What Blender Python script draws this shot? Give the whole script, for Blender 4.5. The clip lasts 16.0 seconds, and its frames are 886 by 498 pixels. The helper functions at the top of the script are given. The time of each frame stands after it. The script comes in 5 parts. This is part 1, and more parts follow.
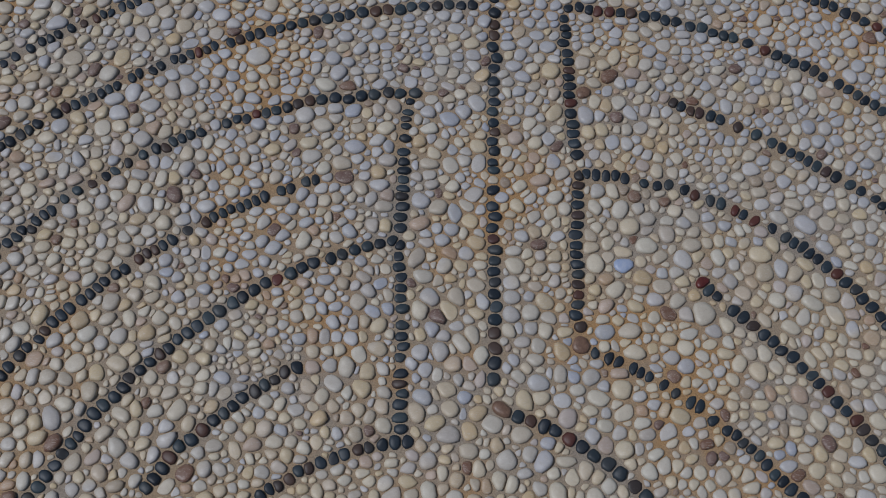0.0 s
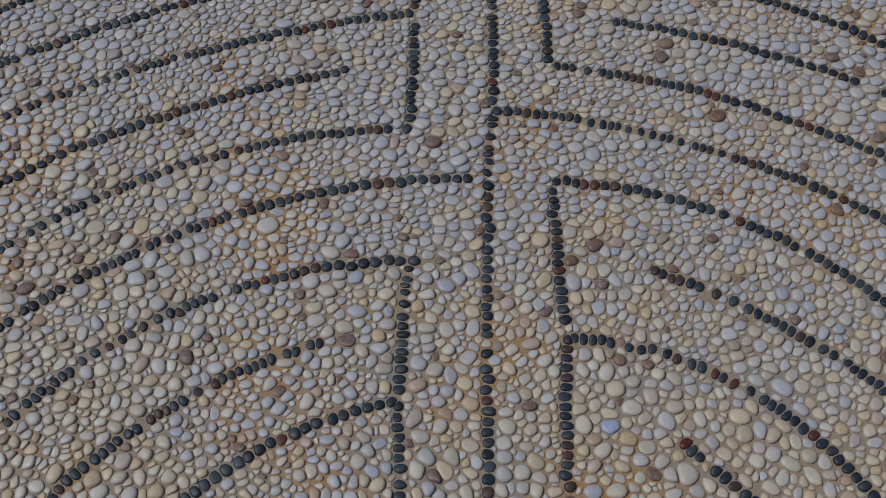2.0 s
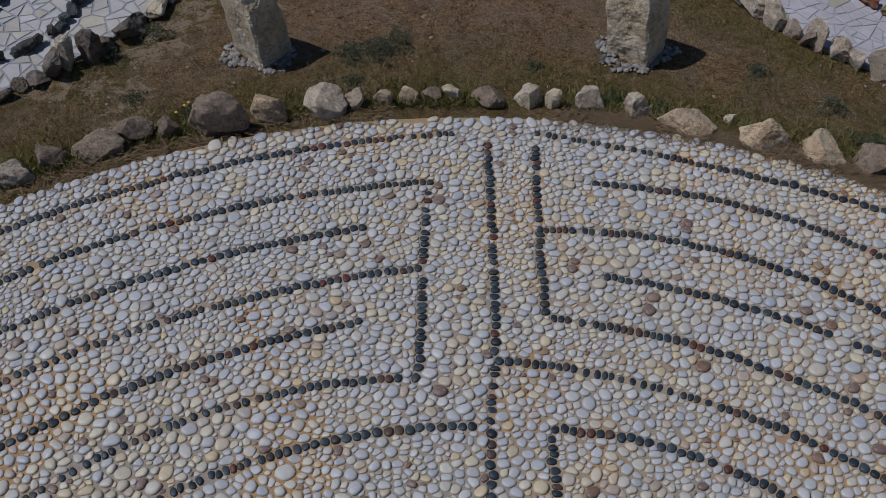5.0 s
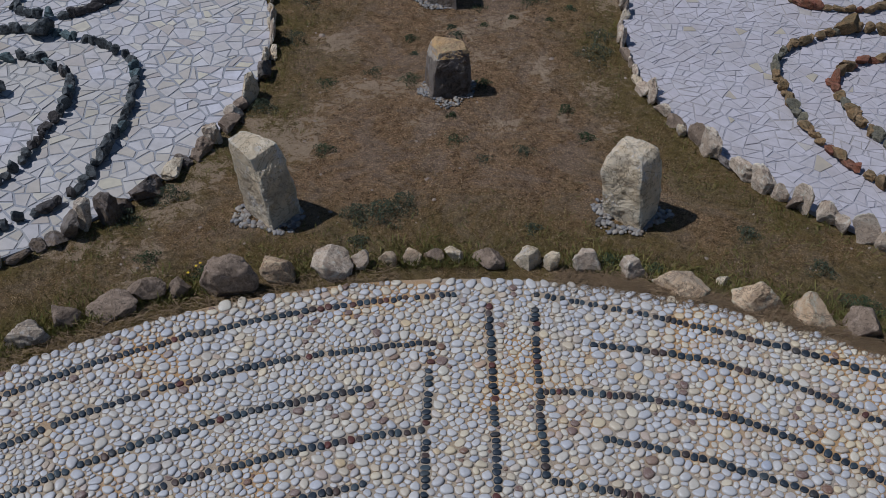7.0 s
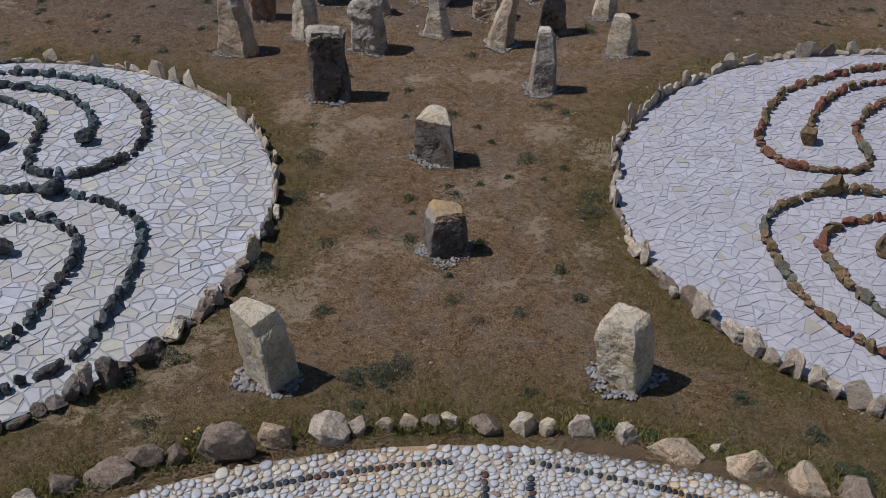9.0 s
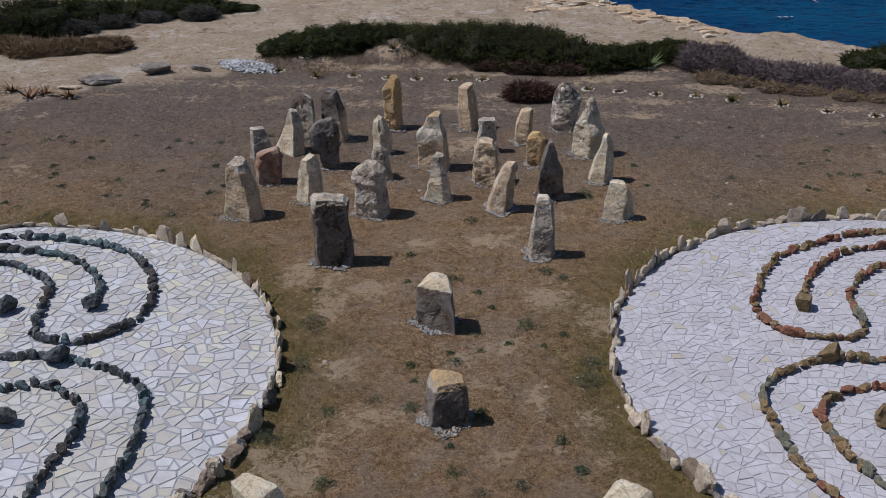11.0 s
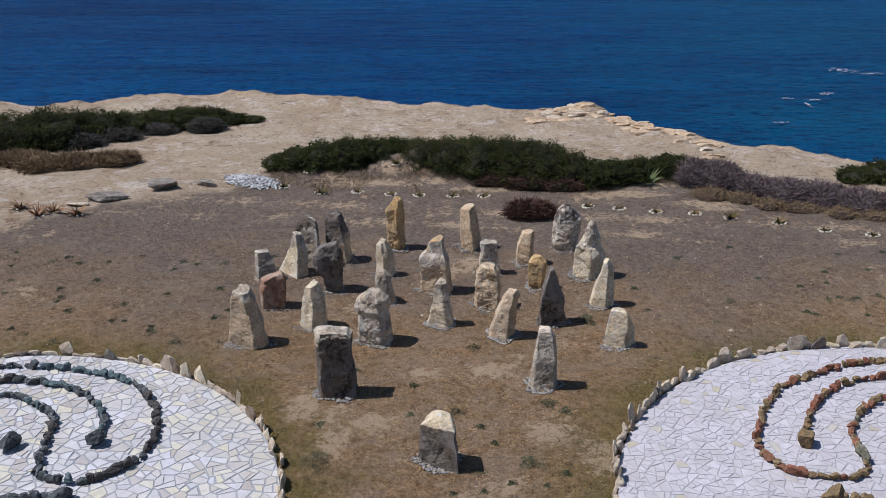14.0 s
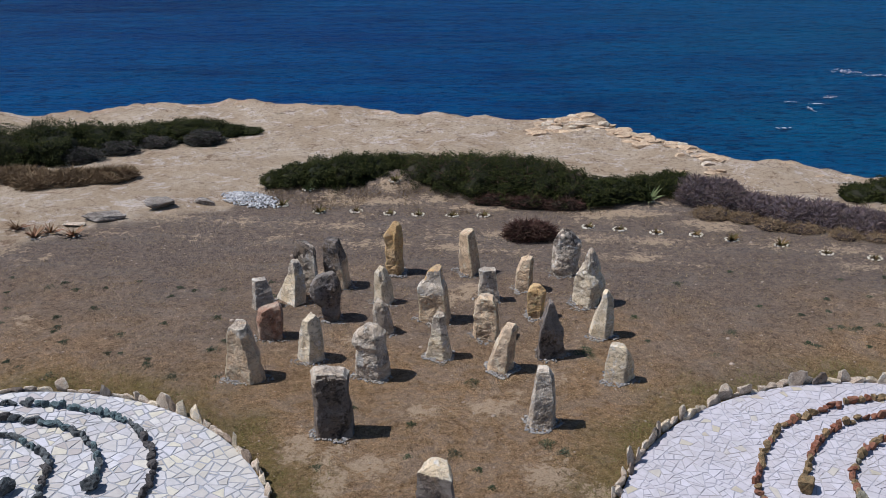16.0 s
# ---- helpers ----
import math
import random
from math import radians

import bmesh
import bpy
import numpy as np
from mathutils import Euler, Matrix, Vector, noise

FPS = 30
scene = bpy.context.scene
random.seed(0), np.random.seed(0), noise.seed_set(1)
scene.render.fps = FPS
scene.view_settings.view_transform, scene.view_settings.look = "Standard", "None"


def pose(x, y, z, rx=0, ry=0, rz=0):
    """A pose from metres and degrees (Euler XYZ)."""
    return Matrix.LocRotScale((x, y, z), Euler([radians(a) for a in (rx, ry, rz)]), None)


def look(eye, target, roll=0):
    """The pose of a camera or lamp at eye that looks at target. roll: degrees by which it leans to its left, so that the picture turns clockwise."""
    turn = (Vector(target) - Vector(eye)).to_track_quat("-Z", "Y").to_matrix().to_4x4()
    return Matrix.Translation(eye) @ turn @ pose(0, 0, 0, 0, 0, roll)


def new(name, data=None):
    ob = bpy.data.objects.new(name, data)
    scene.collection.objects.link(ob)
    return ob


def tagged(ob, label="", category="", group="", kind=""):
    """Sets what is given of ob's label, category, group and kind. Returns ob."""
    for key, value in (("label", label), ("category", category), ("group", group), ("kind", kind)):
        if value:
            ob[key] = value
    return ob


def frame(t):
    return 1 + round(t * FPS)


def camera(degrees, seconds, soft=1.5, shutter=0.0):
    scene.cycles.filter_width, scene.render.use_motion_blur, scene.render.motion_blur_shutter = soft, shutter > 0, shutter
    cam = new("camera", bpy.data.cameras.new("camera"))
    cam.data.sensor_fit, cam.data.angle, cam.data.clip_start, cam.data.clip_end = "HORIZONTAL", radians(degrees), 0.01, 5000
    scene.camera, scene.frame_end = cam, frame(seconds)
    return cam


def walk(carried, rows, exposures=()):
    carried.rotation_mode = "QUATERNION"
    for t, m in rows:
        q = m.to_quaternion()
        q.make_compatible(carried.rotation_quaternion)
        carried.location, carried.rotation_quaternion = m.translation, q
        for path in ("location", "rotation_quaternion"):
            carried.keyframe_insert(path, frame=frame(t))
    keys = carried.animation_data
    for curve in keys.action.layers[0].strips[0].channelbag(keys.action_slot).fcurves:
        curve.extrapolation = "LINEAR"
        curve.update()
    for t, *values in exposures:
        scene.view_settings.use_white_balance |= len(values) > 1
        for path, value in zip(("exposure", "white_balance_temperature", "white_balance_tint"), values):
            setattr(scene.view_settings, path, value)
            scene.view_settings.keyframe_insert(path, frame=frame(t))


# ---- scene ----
cam = camera(46.51, 16.0, soft=0.85)
PATH = [
    (0, pose(-0.174, -6.129, 4.672, 23.720, 0.549, 0.969)),
    (0.5, pose(-0.160, -6.124, 4.789, 25.567, 0.566, 1.033)),
    (1, pose(-0.150, -6.127, 4.887, 27.352, 0.581, 1.078)),
    (1.5, pose(-0.145, -6.118, 4.975, 29.142, 0.588, 1.103)),
    (2, pose(-0.142, -6.116, 5.052, 30.884, 0.593, 1.115)),
    (2.5, pose(-0.141, -6.111, 5.151, 32.642, 0.585, 1.131)),
    (3, pose(-0.144, -6.110, 5.251, 34.354, 0.566, 1.154)),
    (3.5, pose(-0.145, -6.091, 5.362, 36.169, 0.542, 1.166)),
    (4, pose(-0.158, -6.107, 5.472, 37.943, 0.520, 1.165)),
    (6.5, pose(-0.214, -6.128, 5.952, 46.940, 0.313, 1.202)),
    (7, pose(-0.218, -6.123, 6.047, 48.658, 0.281, 1.217)),
    (7.5, pose(-0.216, -6.097, 6.150, 50.422, 0.260, 1.220)),
    (8, pose(-0.210, -6.089, 6.236, 52.081, 0.244, 1.240)),
    (8.5, pose(-0.195, -6.064, 6.347, 53.881, 0.234, 1.258)),
    (9, pose(-0.184, -6.035, 6.448, 55.562, 0.236, 1.281)),
    (11.5, pose(-0.220, -6.014, 6.909, 65.165, 0.186, 1.263)),
    (12, pose(-0.244, -5.992, 7.006, 66.942, 0.185, 1.245)),
    (12.35, pose(-0.256, -5.977, 7.069, 68.194, 0.191, 1.234)),
    (12.5, pose(-0.261, -5.970, 7.096, 68.364, 0.193, 1.230)),
    (13, pose(-0.234, -5.920, 7.224, 68.224, 0.215, 1.295)),
    (13.5, pose(-0.231, -5.887, 7.381, 68.082, 0.218, 1.309)),
    (14, pose(-0.228, -5.866, 7.533, 67.915, 0.233, 1.325)),
    (14.5, pose(-0.217, -5.844, 7.696, 67.776, 0.247, 1.345)),
    (15, pose(-0.201, -5.827, 7.857, 67.632, 0.259, 1.369)),
    (15.5, pose(-0.190, -5.791, 8.044, 67.405, 0.275, 1.385)),
    (15.7, pose(-0.181, -5.744, 8.110, 67.273, 0.292, 1.402)),
    (16, pose(-0.167, -5.431, 8.191, 67.074, 0.317, 1.427)),
]
# seconds, stops, kelvin, tint
EXPOSURES = ((0, -0.83, 5750, 12), (3.3, -0.83, 5750, 12), (4.0, -0.75, 5700, 12), (6.8, -0.38, 5530, 12), (9, -0.12, 5640, 12), (11.4, 0.19, 5700, 12), (12.3, 0.40, 5720, 12), (16, 0.52, 5700, 12))
walk(cam, PATH, EXPOSURES)

# ---- light ----
world = bpy.data.worlds.new("world")
scene.world = world
world.use_nodes = True
wt = world.node_tree
sky = wt.nodes.new("ShaderNodeTexSky")
sky.sky_type = "NISHITA"
sky.sun_disc = False
SUN_EL, SUN_DIR = radians(58.5), Vector((-1.0, -0.01, 0)).normalized()
sky.sun_elevation = SUN_EL
sky.sun_rotation = math.atan2(SUN_DIR.x, SUN_DIR.y)
sky.air_density, sky.dust_density, sky.ozone_density = 1.0, 0.2, 2.0
wt.links.new(sky.outputs[0], wt.nodes["Background"].inputs[0])
wt.nodes["Background"].inputs[1].default_value = 0.058

sun = new("sun", bpy.data.lights.new("sun", "SUN"))
sun.data.energy = 3.7
sun.data.angle = radians(0.5)
sun.data.color = (1.0, 0.96, 0.90)
sun_at = SUN_DIR * math.cos(SUN_EL) + Vector((0, 0, math.sin(SUN_EL)))
sun.matrix_basis = look(sun_at * 60, (0, 0, 0))


# ---- material helpers ----
class Nodes:
    def __init__(self, name, rough=0.85, spec=0.3):
        self.m = bpy.data.materials.new(name)
        self.m.use_nodes = True
        self.t = self.m.node_tree
        self.b = self.t.nodes["Principled BSDF"]
        self.b.inputs["Roughness"].default_value = rough
        self.b.inputs["Specular IOR Level"].default_value = spec
        self.geo = self.t.nodes.new("ShaderNodeNewGeometry")
        self.pos = self.geo.outputs["Position"]

    def put(self, value, sock):
        if hasattr(value, "is_linked"):
            self.t.links.new(value, sock)
        elif isinstance(value, tuple):
            sock.default_value = (*value, 1.0) if len(value) == 3 else value
        else:
            sock.default_value = value

    def noise(self, scale, detail=4.0, rough=0.6, stretch=None, dist=0.0, vec=None):
        n = self.t.nodes.new("ShaderNodeTexNoise")
        n.inputs["Scale"].default_value, n.inputs["Detail"].default_value = scale, detail
        n.inputs["Roughness"].default_value, n.inputs["Distortion"].default_value = rough, dist
        v = vec or self.pos
        if stretch:
            mp = self.t.nodes.new("ShaderNodeMapping")
            mp.inputs["Scale"].default_value = stretch
            self.t.links.new(v, mp.inputs[0])
            v = mp.outputs[0]
        self.t.links.new(v, n.inputs["Vector"])
        return n.outputs["Fac"]

    def math(self, op, a, b=0.0, clamp=False):
        n = self.t.nodes.new("ShaderNodeMath")
        n.operation, n.use_clamp = op, clamp
        self.put(a, n.inputs[0]), self.put(b, n.inputs[1])
        return n.outputs[0]

    def ramp(self, fac, stops, mode="LINEAR"):
        n = self.t.nodes.new("ShaderNodeValToRGB")
        r = n.color_ramp
        r.interpolation = mode
        while len(r.elements) < len(stops):
            r.elements.new(0.5)
        for e, (p, c) in zip(r.elements, stops):
            e.position = p
            e.color = (*c, 1.0) if isinstance(c, tuple) else (c, c, c, 1.0)
        self.put(fac, n.inputs[0])
        return n.outputs[0]

    def mix(self, fac, a, b, blend="MIX"):
        n = self.t.nodes.new("ShaderNodeMix")
        n.data_type, n.blend_type = "RGBA", blend
        self.put(fac, n.inputs[0]), self.put(a, n.inputs[6]), self.put(b, n.inputs[7])
        return n.outputs[2]

    def chance(self):
        """A random value for each object and each loose piece of a joined mesh."""
        o = self.t.nodes.new("ShaderNodeObjectInfo")
        return self.math("FRACT", self.math("ADD", o.outputs["Random"], self.geo.outputs["Random Per Island"]))

    def attribute(self, name):
        n = self.t.nodes.new("ShaderNodeAttribute")
        n.attribute_name = name
        s = self.t.nodes.new("ShaderNodeSeparateColor")
        self.t.links.new(n.outputs["Color"], s.inputs[0])
        return s.outputs

    def bump(self, height, dist, strength=1.0):
        n = self.t.nodes.new("ShaderNodeBump")
        n.inputs["Distance"].default_value, n.inputs["Strength"].default_value = dist, strength
        self.put(height, n.inputs["Height"])
        self.t.links.new(n.outputs[0], self.b.inputs["Normal"])

    def done(self, color, rough=None):
        self.put(color, self.b.inputs["Base Color"])
        if rough is not None:
            self.put(rough, self.b.inputs["Roughness"])
        return self.m


def pebble_material():
    k = Nodes("light_pebble", 0.45, 0.5)
    r = k.chance()
    warm = k.ramp(r, [(0.0, (0.58, 0.47, 0.31)), (0.10, (0.50, 0.43, 0.33)), (0.20, (0.60, 0.53, 0.40)), (0.30, (0.55, 0.43, 0.25)), (0.40, (0.585, 0.54, 0.44)), (0.48, (0.46, 0.41, 0.34)),
                      (0.56, (0.57, 0.45, 0.27)), (0.64, (0.58, 0.525, 0.425)), (0.72, (0.44, 0.41, 0.38)), (0.80, (0.54, 0.40, 0.22)), (0.88, (0.50, 0.47, 0.45)), (0.93, (0.43, 0.27, 0.15)), (0.955, (0.56, 0.49, 0.36)), (0.978, (0.17, 0.085, 0.052))])
    cool = k.ramp(r, [(0.0, (0.45, 0.43, 0.42)), (0.12, (0.42, 0.415, 0.415)), (0.24, (0.54, 0.51, 0.47)), (0.36, (0.42, 0.415, 0.43)), (0.46, (0.52, 0.46, 0.36)), (0.56, (0.48, 0.46, 0.45)),
                      (0.66, (0.40, 0.40, 0.41)), (0.74, (0.545, 0.515, 0.475)), (0.82, (0.37, 0.385, 0.43)), (0.88, (0.49, 0.40, 0.27)), (0.93, (0.43, 0.33, 0.26)), (0.955, (0.50, 0.48, 0.46)), (0.982, (0.16, 0.095, 0.075))])
    other = k.math("FRACT", k.math("MULTIPLY", r, 17.3))
    xyz = k.t.nodes.new("ShaderNodeSeparateXYZ")
    k.t.links.new(k.pos, xyz.inputs[0])
    creamy = k.math("MULTIPLY", k.math("SUBTRACT", -2.0, xyz.outputs[1]), 0.30, True)
    patch = k.math("ADD", k.math("MULTIPLY", creamy, 0.8), k.ramp(k.noise(0.55, 3, 0.5, dist=0.3), [(0.40, -0.05), (0.66, 0.62)]))
    patch = k.math("ADD", patch, k.math("MULTIPLY", k.math("SUBTRACT", other, 0.5), 1.1))
    base = k.mix(k.ramp(patch, [(0.44, 0.0), (0.56, 1.0)]), cool, warm)
    spots = k.noise(38, 5, 0.65)
    c = k.mix(k.ramp(spots, [(0.38, 0.0), (0.75, 0.30)]), base, (0.33, 0.27, 0.19))
    c = k.mix(k.ramp(k.noise(60, 4, 0.7, (1, 2.6, 1), 0.8), [(0.54, 0.0), (0.64, 0.32)]), c, (0.60, 0.56, 0.49))
    c = k.mix(k.ramp(k.noise(240, 3), [(0.56, 0.0), (0.8, 0.35)]), c, (0.22, 0.18, 0.14))
    k.bump(k.noise(260, 3), 0.0012, 0.5)
    return k.done(c, k.ramp(spots, [(0.3, 0.36), (0.7, 0.62)]))


def single_pebble_material(name, a, b):
    k = Nodes(name, 0.4, 0.5)
    c = k.mix(k.ramp(k.noise(45, 5, 0.7), [(0.38, 0.0), (0.62, 1.0)]), a, b)
    k.bump(k.noise(260, 3), 0.0012, 0.5)
    return k.done(c)


def dark_pebble_material():
    k = Nodes("dark_pebble", 0.5, 0.4)
    base = k.ramp(k.chance(), [(0.0, (0.019, 0.025, 0.033)), (0.30, (0.029, 0.041, 0.052)), (0.55, (0.015, 0.019, 0.025)), (0.72, (0.047, 0.064, 0.072)),
                               (0.86, (0.035, 0.030, 0.028)), (0.92, (0.075, 0.045, 0.032)), (0.97, (0.10, 0.03, 0.022)), (1.0, (0.05, 0.045, 0.04))])
    c = k.mix(k.ramp(k.noise(90, 4), [(0.55, 0.0), (0.8, 0.2)]), base, (0.13, 0.13, 0.12))
    k.bump(k.noise(300, 3), 0.001, 0.4)
    return k.done(c)


def mortar_material(name, a, b, c2):
    k = Nodes(name, 0.95, 0.15)
    c = k.mix(k.ramp(k.noise(2.2, 5), [(0.38, 0.0), (0.62, 1.0)]), a, b)
    c = k.mix(k.ramp(k.noise(0.9, 5, dist=0.6), [(0.50, 0.0), (0.62, 0.9)]), c, c2)
    c = k.mix(k.ramp(k.noise(150, 3), [(0.3, 0.45), (0.7, 0.0)]), c, (0.08, 0.065, 0.05), "MULTIPLY")
    k.bump(k.noise(170, 4), 0.004, 0.8)
    return k.done(c)


def rock_material(name, a, b, dark, rough=0.9, scale=1.0, crack=0.6, fleck=0.35, lichen=0.0):
    """Weathered rock: two colours in patches, dark crust in veins, pale flecks, painted edge lights and crease shade,
    and a rough skin.
    """
    k = Nodes(name, rough, 0.15)
    r = k.chance()
    c = k.mix(k.ramp(k.noise(3.6 * scale, 7, 0.7, dist=0.6), [(0.40, 0.0), (0.58, 1.0)]), a, b)
    c = k.mix(k.math("MULTIPLY", k.ramp(k.noise(3.8 * scale, 9, 0.8, dist=0.4), [(0.51, 0.0), (0.58, 1.0)]), crack), c, dark)
    vein = k.math("ABSOLUTE", k.math("SUBTRACT", k.noise(4.5 * scale, 6, 0.7, (1, 1, 1.5), 1.2), 0.5))
    c = k.mix(k.ramp(vein, [(0.004, 0.75), (0.022, 0.0)]), c, tuple(x * 0.6 for x in dark))
    c = k.mix(k.ramp(k.noise(34 * scale, 6, 0.75), [(0.55, 0.0), (0.72, fleck)]), c, tuple(min(0.75, x * 1.25 + 0.08) for x in a))
    c = k.mix(k.ramp(k.noise(5.0 * scale, 9, 0.8, (1, 1, 0.8), 0.3), [(0.55, 0.0), (0.62, fleck * 1.6)]), c, tuple(min(0.7, x * 1.35 + 0.05) for x in a))
    grey = k.ramp(k.noise(1.9 * scale, 8, 0.75, dist=0.5), [(0.50, 0.0), (0.56, lichen)])
    c = k.mix(grey, c, k.mix(k.noise(26 * scale, 6, 0.8), (0.105, 0.090, 0.078), (0.47, 0.415, 0.355)))
    c = k.mix(k.math("MULTIPLY", r, 0.3), c, tuple(x * 0.6 for x in b))
    # Colour adds highlights and wear on edges, and shade in creases.
    lit_worn_edge = k.ramp(k.geo.outputs["Pointiness"], [(0.53, 0.0), (0.62, 0.7)])
    c = k.mix(lit_worn_edge, c, tuple(min(0.78, x * 1.3 + 0.06) for x in a))
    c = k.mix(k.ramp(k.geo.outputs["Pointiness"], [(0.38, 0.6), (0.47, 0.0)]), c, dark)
    h = k.math("ADD", k.noise(13 * scale, 7, 0.75), k.math("MULTIPLY", k.noise(70 * scale, 5, 0.7), 0.4))
    k.bump(h, 0.030 / scale, 1.0)
    return k.done(c)


def paving_material(name, stops, cream=0.0):
    k = Nodes(name, 0.6, 0.35)
    base = k.ramp(k.chance(), stops)
    base = k.mix(k.ramp(k.noise(0.5, 5, dist=0.5), [(0.45, 0.0), (0.62, cream)]), base, (0.46, 0.41, 0.31))
    c = k.mix(k.ramp(k.noise(9, 5), [(0.4, 0.0), (0.75, 0.45)]), base, (0.277, 0.250, 0.225))
    c = k.mix(k.ramp(k.noise(1.1, 5, dist=0.4), [(0.5, 0.0), (0.75, 0.35)]), c, (0.267, 0.235, 0.198))
    c = k.mix(k.ramp(k.noise(60, 4), [(0.58, 0.0), (0.8, 0.3)]), c, (0.213, 0.187, 0.159))
    k.bump(k.noise(40, 5), 0.004, 0.5)
    return k.done(c)


def leaf_material(name, stops, rough=0.6):
    k = Nodes(name, max(rough, 0.75), 0.08)
    base = k.ramp(k.chance(), stops)
    c = k.mix(k.ramp(k.noise(1.4, 4), [(0.4, 0.0), (0.65, 0.6)]), base, tuple(x * 0.6 for x in stops[0][1]))
    return k.done(c)


M_PEBBLE, M_DARK = pebble_material(), dark_pebble_material()
M_BROWNPEBBLE = single_pebble_material("brown_pebble", (0.15, 0.085, 0.055), (0.23, 0.14, 0.09))
M_REDPEBBLE = single_pebble_material("red_pebble", (0.13, 0.028, 0.022), (0.085, 0.020, 0.016))
M_BLUEPEBBLE = single_pebble_material("blue_pebble", (0.30, 0.36, 0.50), (0.40, 0.44, 0.53))
M_MORTAR = mortar_material("sandy_mortar", (0.43, 0.325, 0.21), (0.38, 0.325, 0.26), (0.48, 0.29, 0.13))
M_JOINT_L = mortar_material("grey_joint", (0.375, 0.373, 0.385), (0.325, 0.325, 0.335), (0.39, 0.375, 0.35))
M_JOINT_R = mortar_material("pale_joint", (0.445, 0.425, 0.44), (0.40, 0.38, 0.395), (0.43, 0.39, 0.36))
M_PAVE_L = paving_material("cream_marble", [(0.0, (0.460, 0.419, 0.391)), (0.16, (0.515, 0.488, 0.492)), (0.30, (0.405, 0.345, 0.276)), (0.42, (0.497, 0.460, 0.451)), (0.55, (0.432, 0.405, 0.414)),
                                            (0.68, (0.543, 0.515, 0.529)), (0.80, (0.540, 0.475, 0.345)), (0.87, (0.506, 0.469, 0.432)), (0.93, (0.368, 0.308, 0.276)), (1.0, (0.524, 0.488, 0.488))], 0.5)
M_PAVE_R = paving_material("white_marble", [(0.0, (0.460, 0.419, 0.423)), (0.25, (0.497, 0.455, 0.469)), (0.45, (0.423, 0.377, 0.377)), (0.65, (0.478, 0.437, 0.446)), (0.85, (0.442, 0.400, 0.400)), (0.955, (0.460, 0.423, 0.423)), (0.985, (0.432, 0.368, 0.258)), (1.0, (0.405, 0.340, 0.258))])
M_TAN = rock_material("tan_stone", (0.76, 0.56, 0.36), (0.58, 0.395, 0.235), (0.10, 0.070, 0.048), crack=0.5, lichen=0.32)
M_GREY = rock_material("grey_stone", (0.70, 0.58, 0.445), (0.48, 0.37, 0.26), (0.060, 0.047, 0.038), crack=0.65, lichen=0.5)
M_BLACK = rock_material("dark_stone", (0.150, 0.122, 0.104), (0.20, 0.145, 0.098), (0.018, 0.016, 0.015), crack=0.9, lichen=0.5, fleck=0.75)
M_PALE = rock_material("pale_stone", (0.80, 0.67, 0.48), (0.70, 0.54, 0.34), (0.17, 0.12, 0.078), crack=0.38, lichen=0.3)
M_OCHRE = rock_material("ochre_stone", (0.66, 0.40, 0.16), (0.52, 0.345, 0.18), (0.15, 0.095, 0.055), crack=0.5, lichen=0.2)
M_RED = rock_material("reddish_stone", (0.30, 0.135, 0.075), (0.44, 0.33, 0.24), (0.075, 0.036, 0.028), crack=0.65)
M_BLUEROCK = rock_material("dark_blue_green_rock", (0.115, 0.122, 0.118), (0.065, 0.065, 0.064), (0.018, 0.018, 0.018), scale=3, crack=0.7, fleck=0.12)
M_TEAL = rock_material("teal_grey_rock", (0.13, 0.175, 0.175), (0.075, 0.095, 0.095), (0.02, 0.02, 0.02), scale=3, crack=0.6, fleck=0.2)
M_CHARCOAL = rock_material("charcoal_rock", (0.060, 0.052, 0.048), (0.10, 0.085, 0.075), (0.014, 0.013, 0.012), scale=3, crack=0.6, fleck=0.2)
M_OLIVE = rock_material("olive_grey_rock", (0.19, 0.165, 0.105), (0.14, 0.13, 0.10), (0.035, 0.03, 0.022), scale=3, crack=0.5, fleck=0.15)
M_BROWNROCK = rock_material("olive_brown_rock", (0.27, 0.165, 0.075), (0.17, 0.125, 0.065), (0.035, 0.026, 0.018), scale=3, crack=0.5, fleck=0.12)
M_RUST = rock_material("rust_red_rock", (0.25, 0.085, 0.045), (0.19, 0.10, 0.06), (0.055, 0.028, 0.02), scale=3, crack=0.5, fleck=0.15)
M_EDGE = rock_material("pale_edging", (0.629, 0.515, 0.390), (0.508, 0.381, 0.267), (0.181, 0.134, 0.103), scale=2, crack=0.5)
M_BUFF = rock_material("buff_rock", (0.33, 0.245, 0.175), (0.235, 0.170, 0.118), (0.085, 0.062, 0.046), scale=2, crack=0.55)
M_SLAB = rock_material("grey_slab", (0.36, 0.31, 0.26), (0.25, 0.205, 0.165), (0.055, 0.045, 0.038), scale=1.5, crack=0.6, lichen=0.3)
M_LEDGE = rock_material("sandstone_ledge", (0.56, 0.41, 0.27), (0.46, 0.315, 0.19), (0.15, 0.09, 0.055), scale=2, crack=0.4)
M_GRAVEL = Nodes("gravel", 0.7, 0.3)
M_GRAVEL = M_GRAVEL.done(M_GRAVEL.ramp(M_GRAVEL.chance(), [(0.0, (0.306, 0.273, 0.228)), (0.3, (0.145, 0.144, 0.147)), (0.5, (0.357, 0.304, 0.235)), (0.7, (0.188, 0.181, 0.176)), (0.85, (0.237, 0.184, 0.132)), (1.0, (0.085, 0.080, 0.073))]))
M_PALEGRAVEL = Nodes("pale_gravel", 0.7, 0.3)
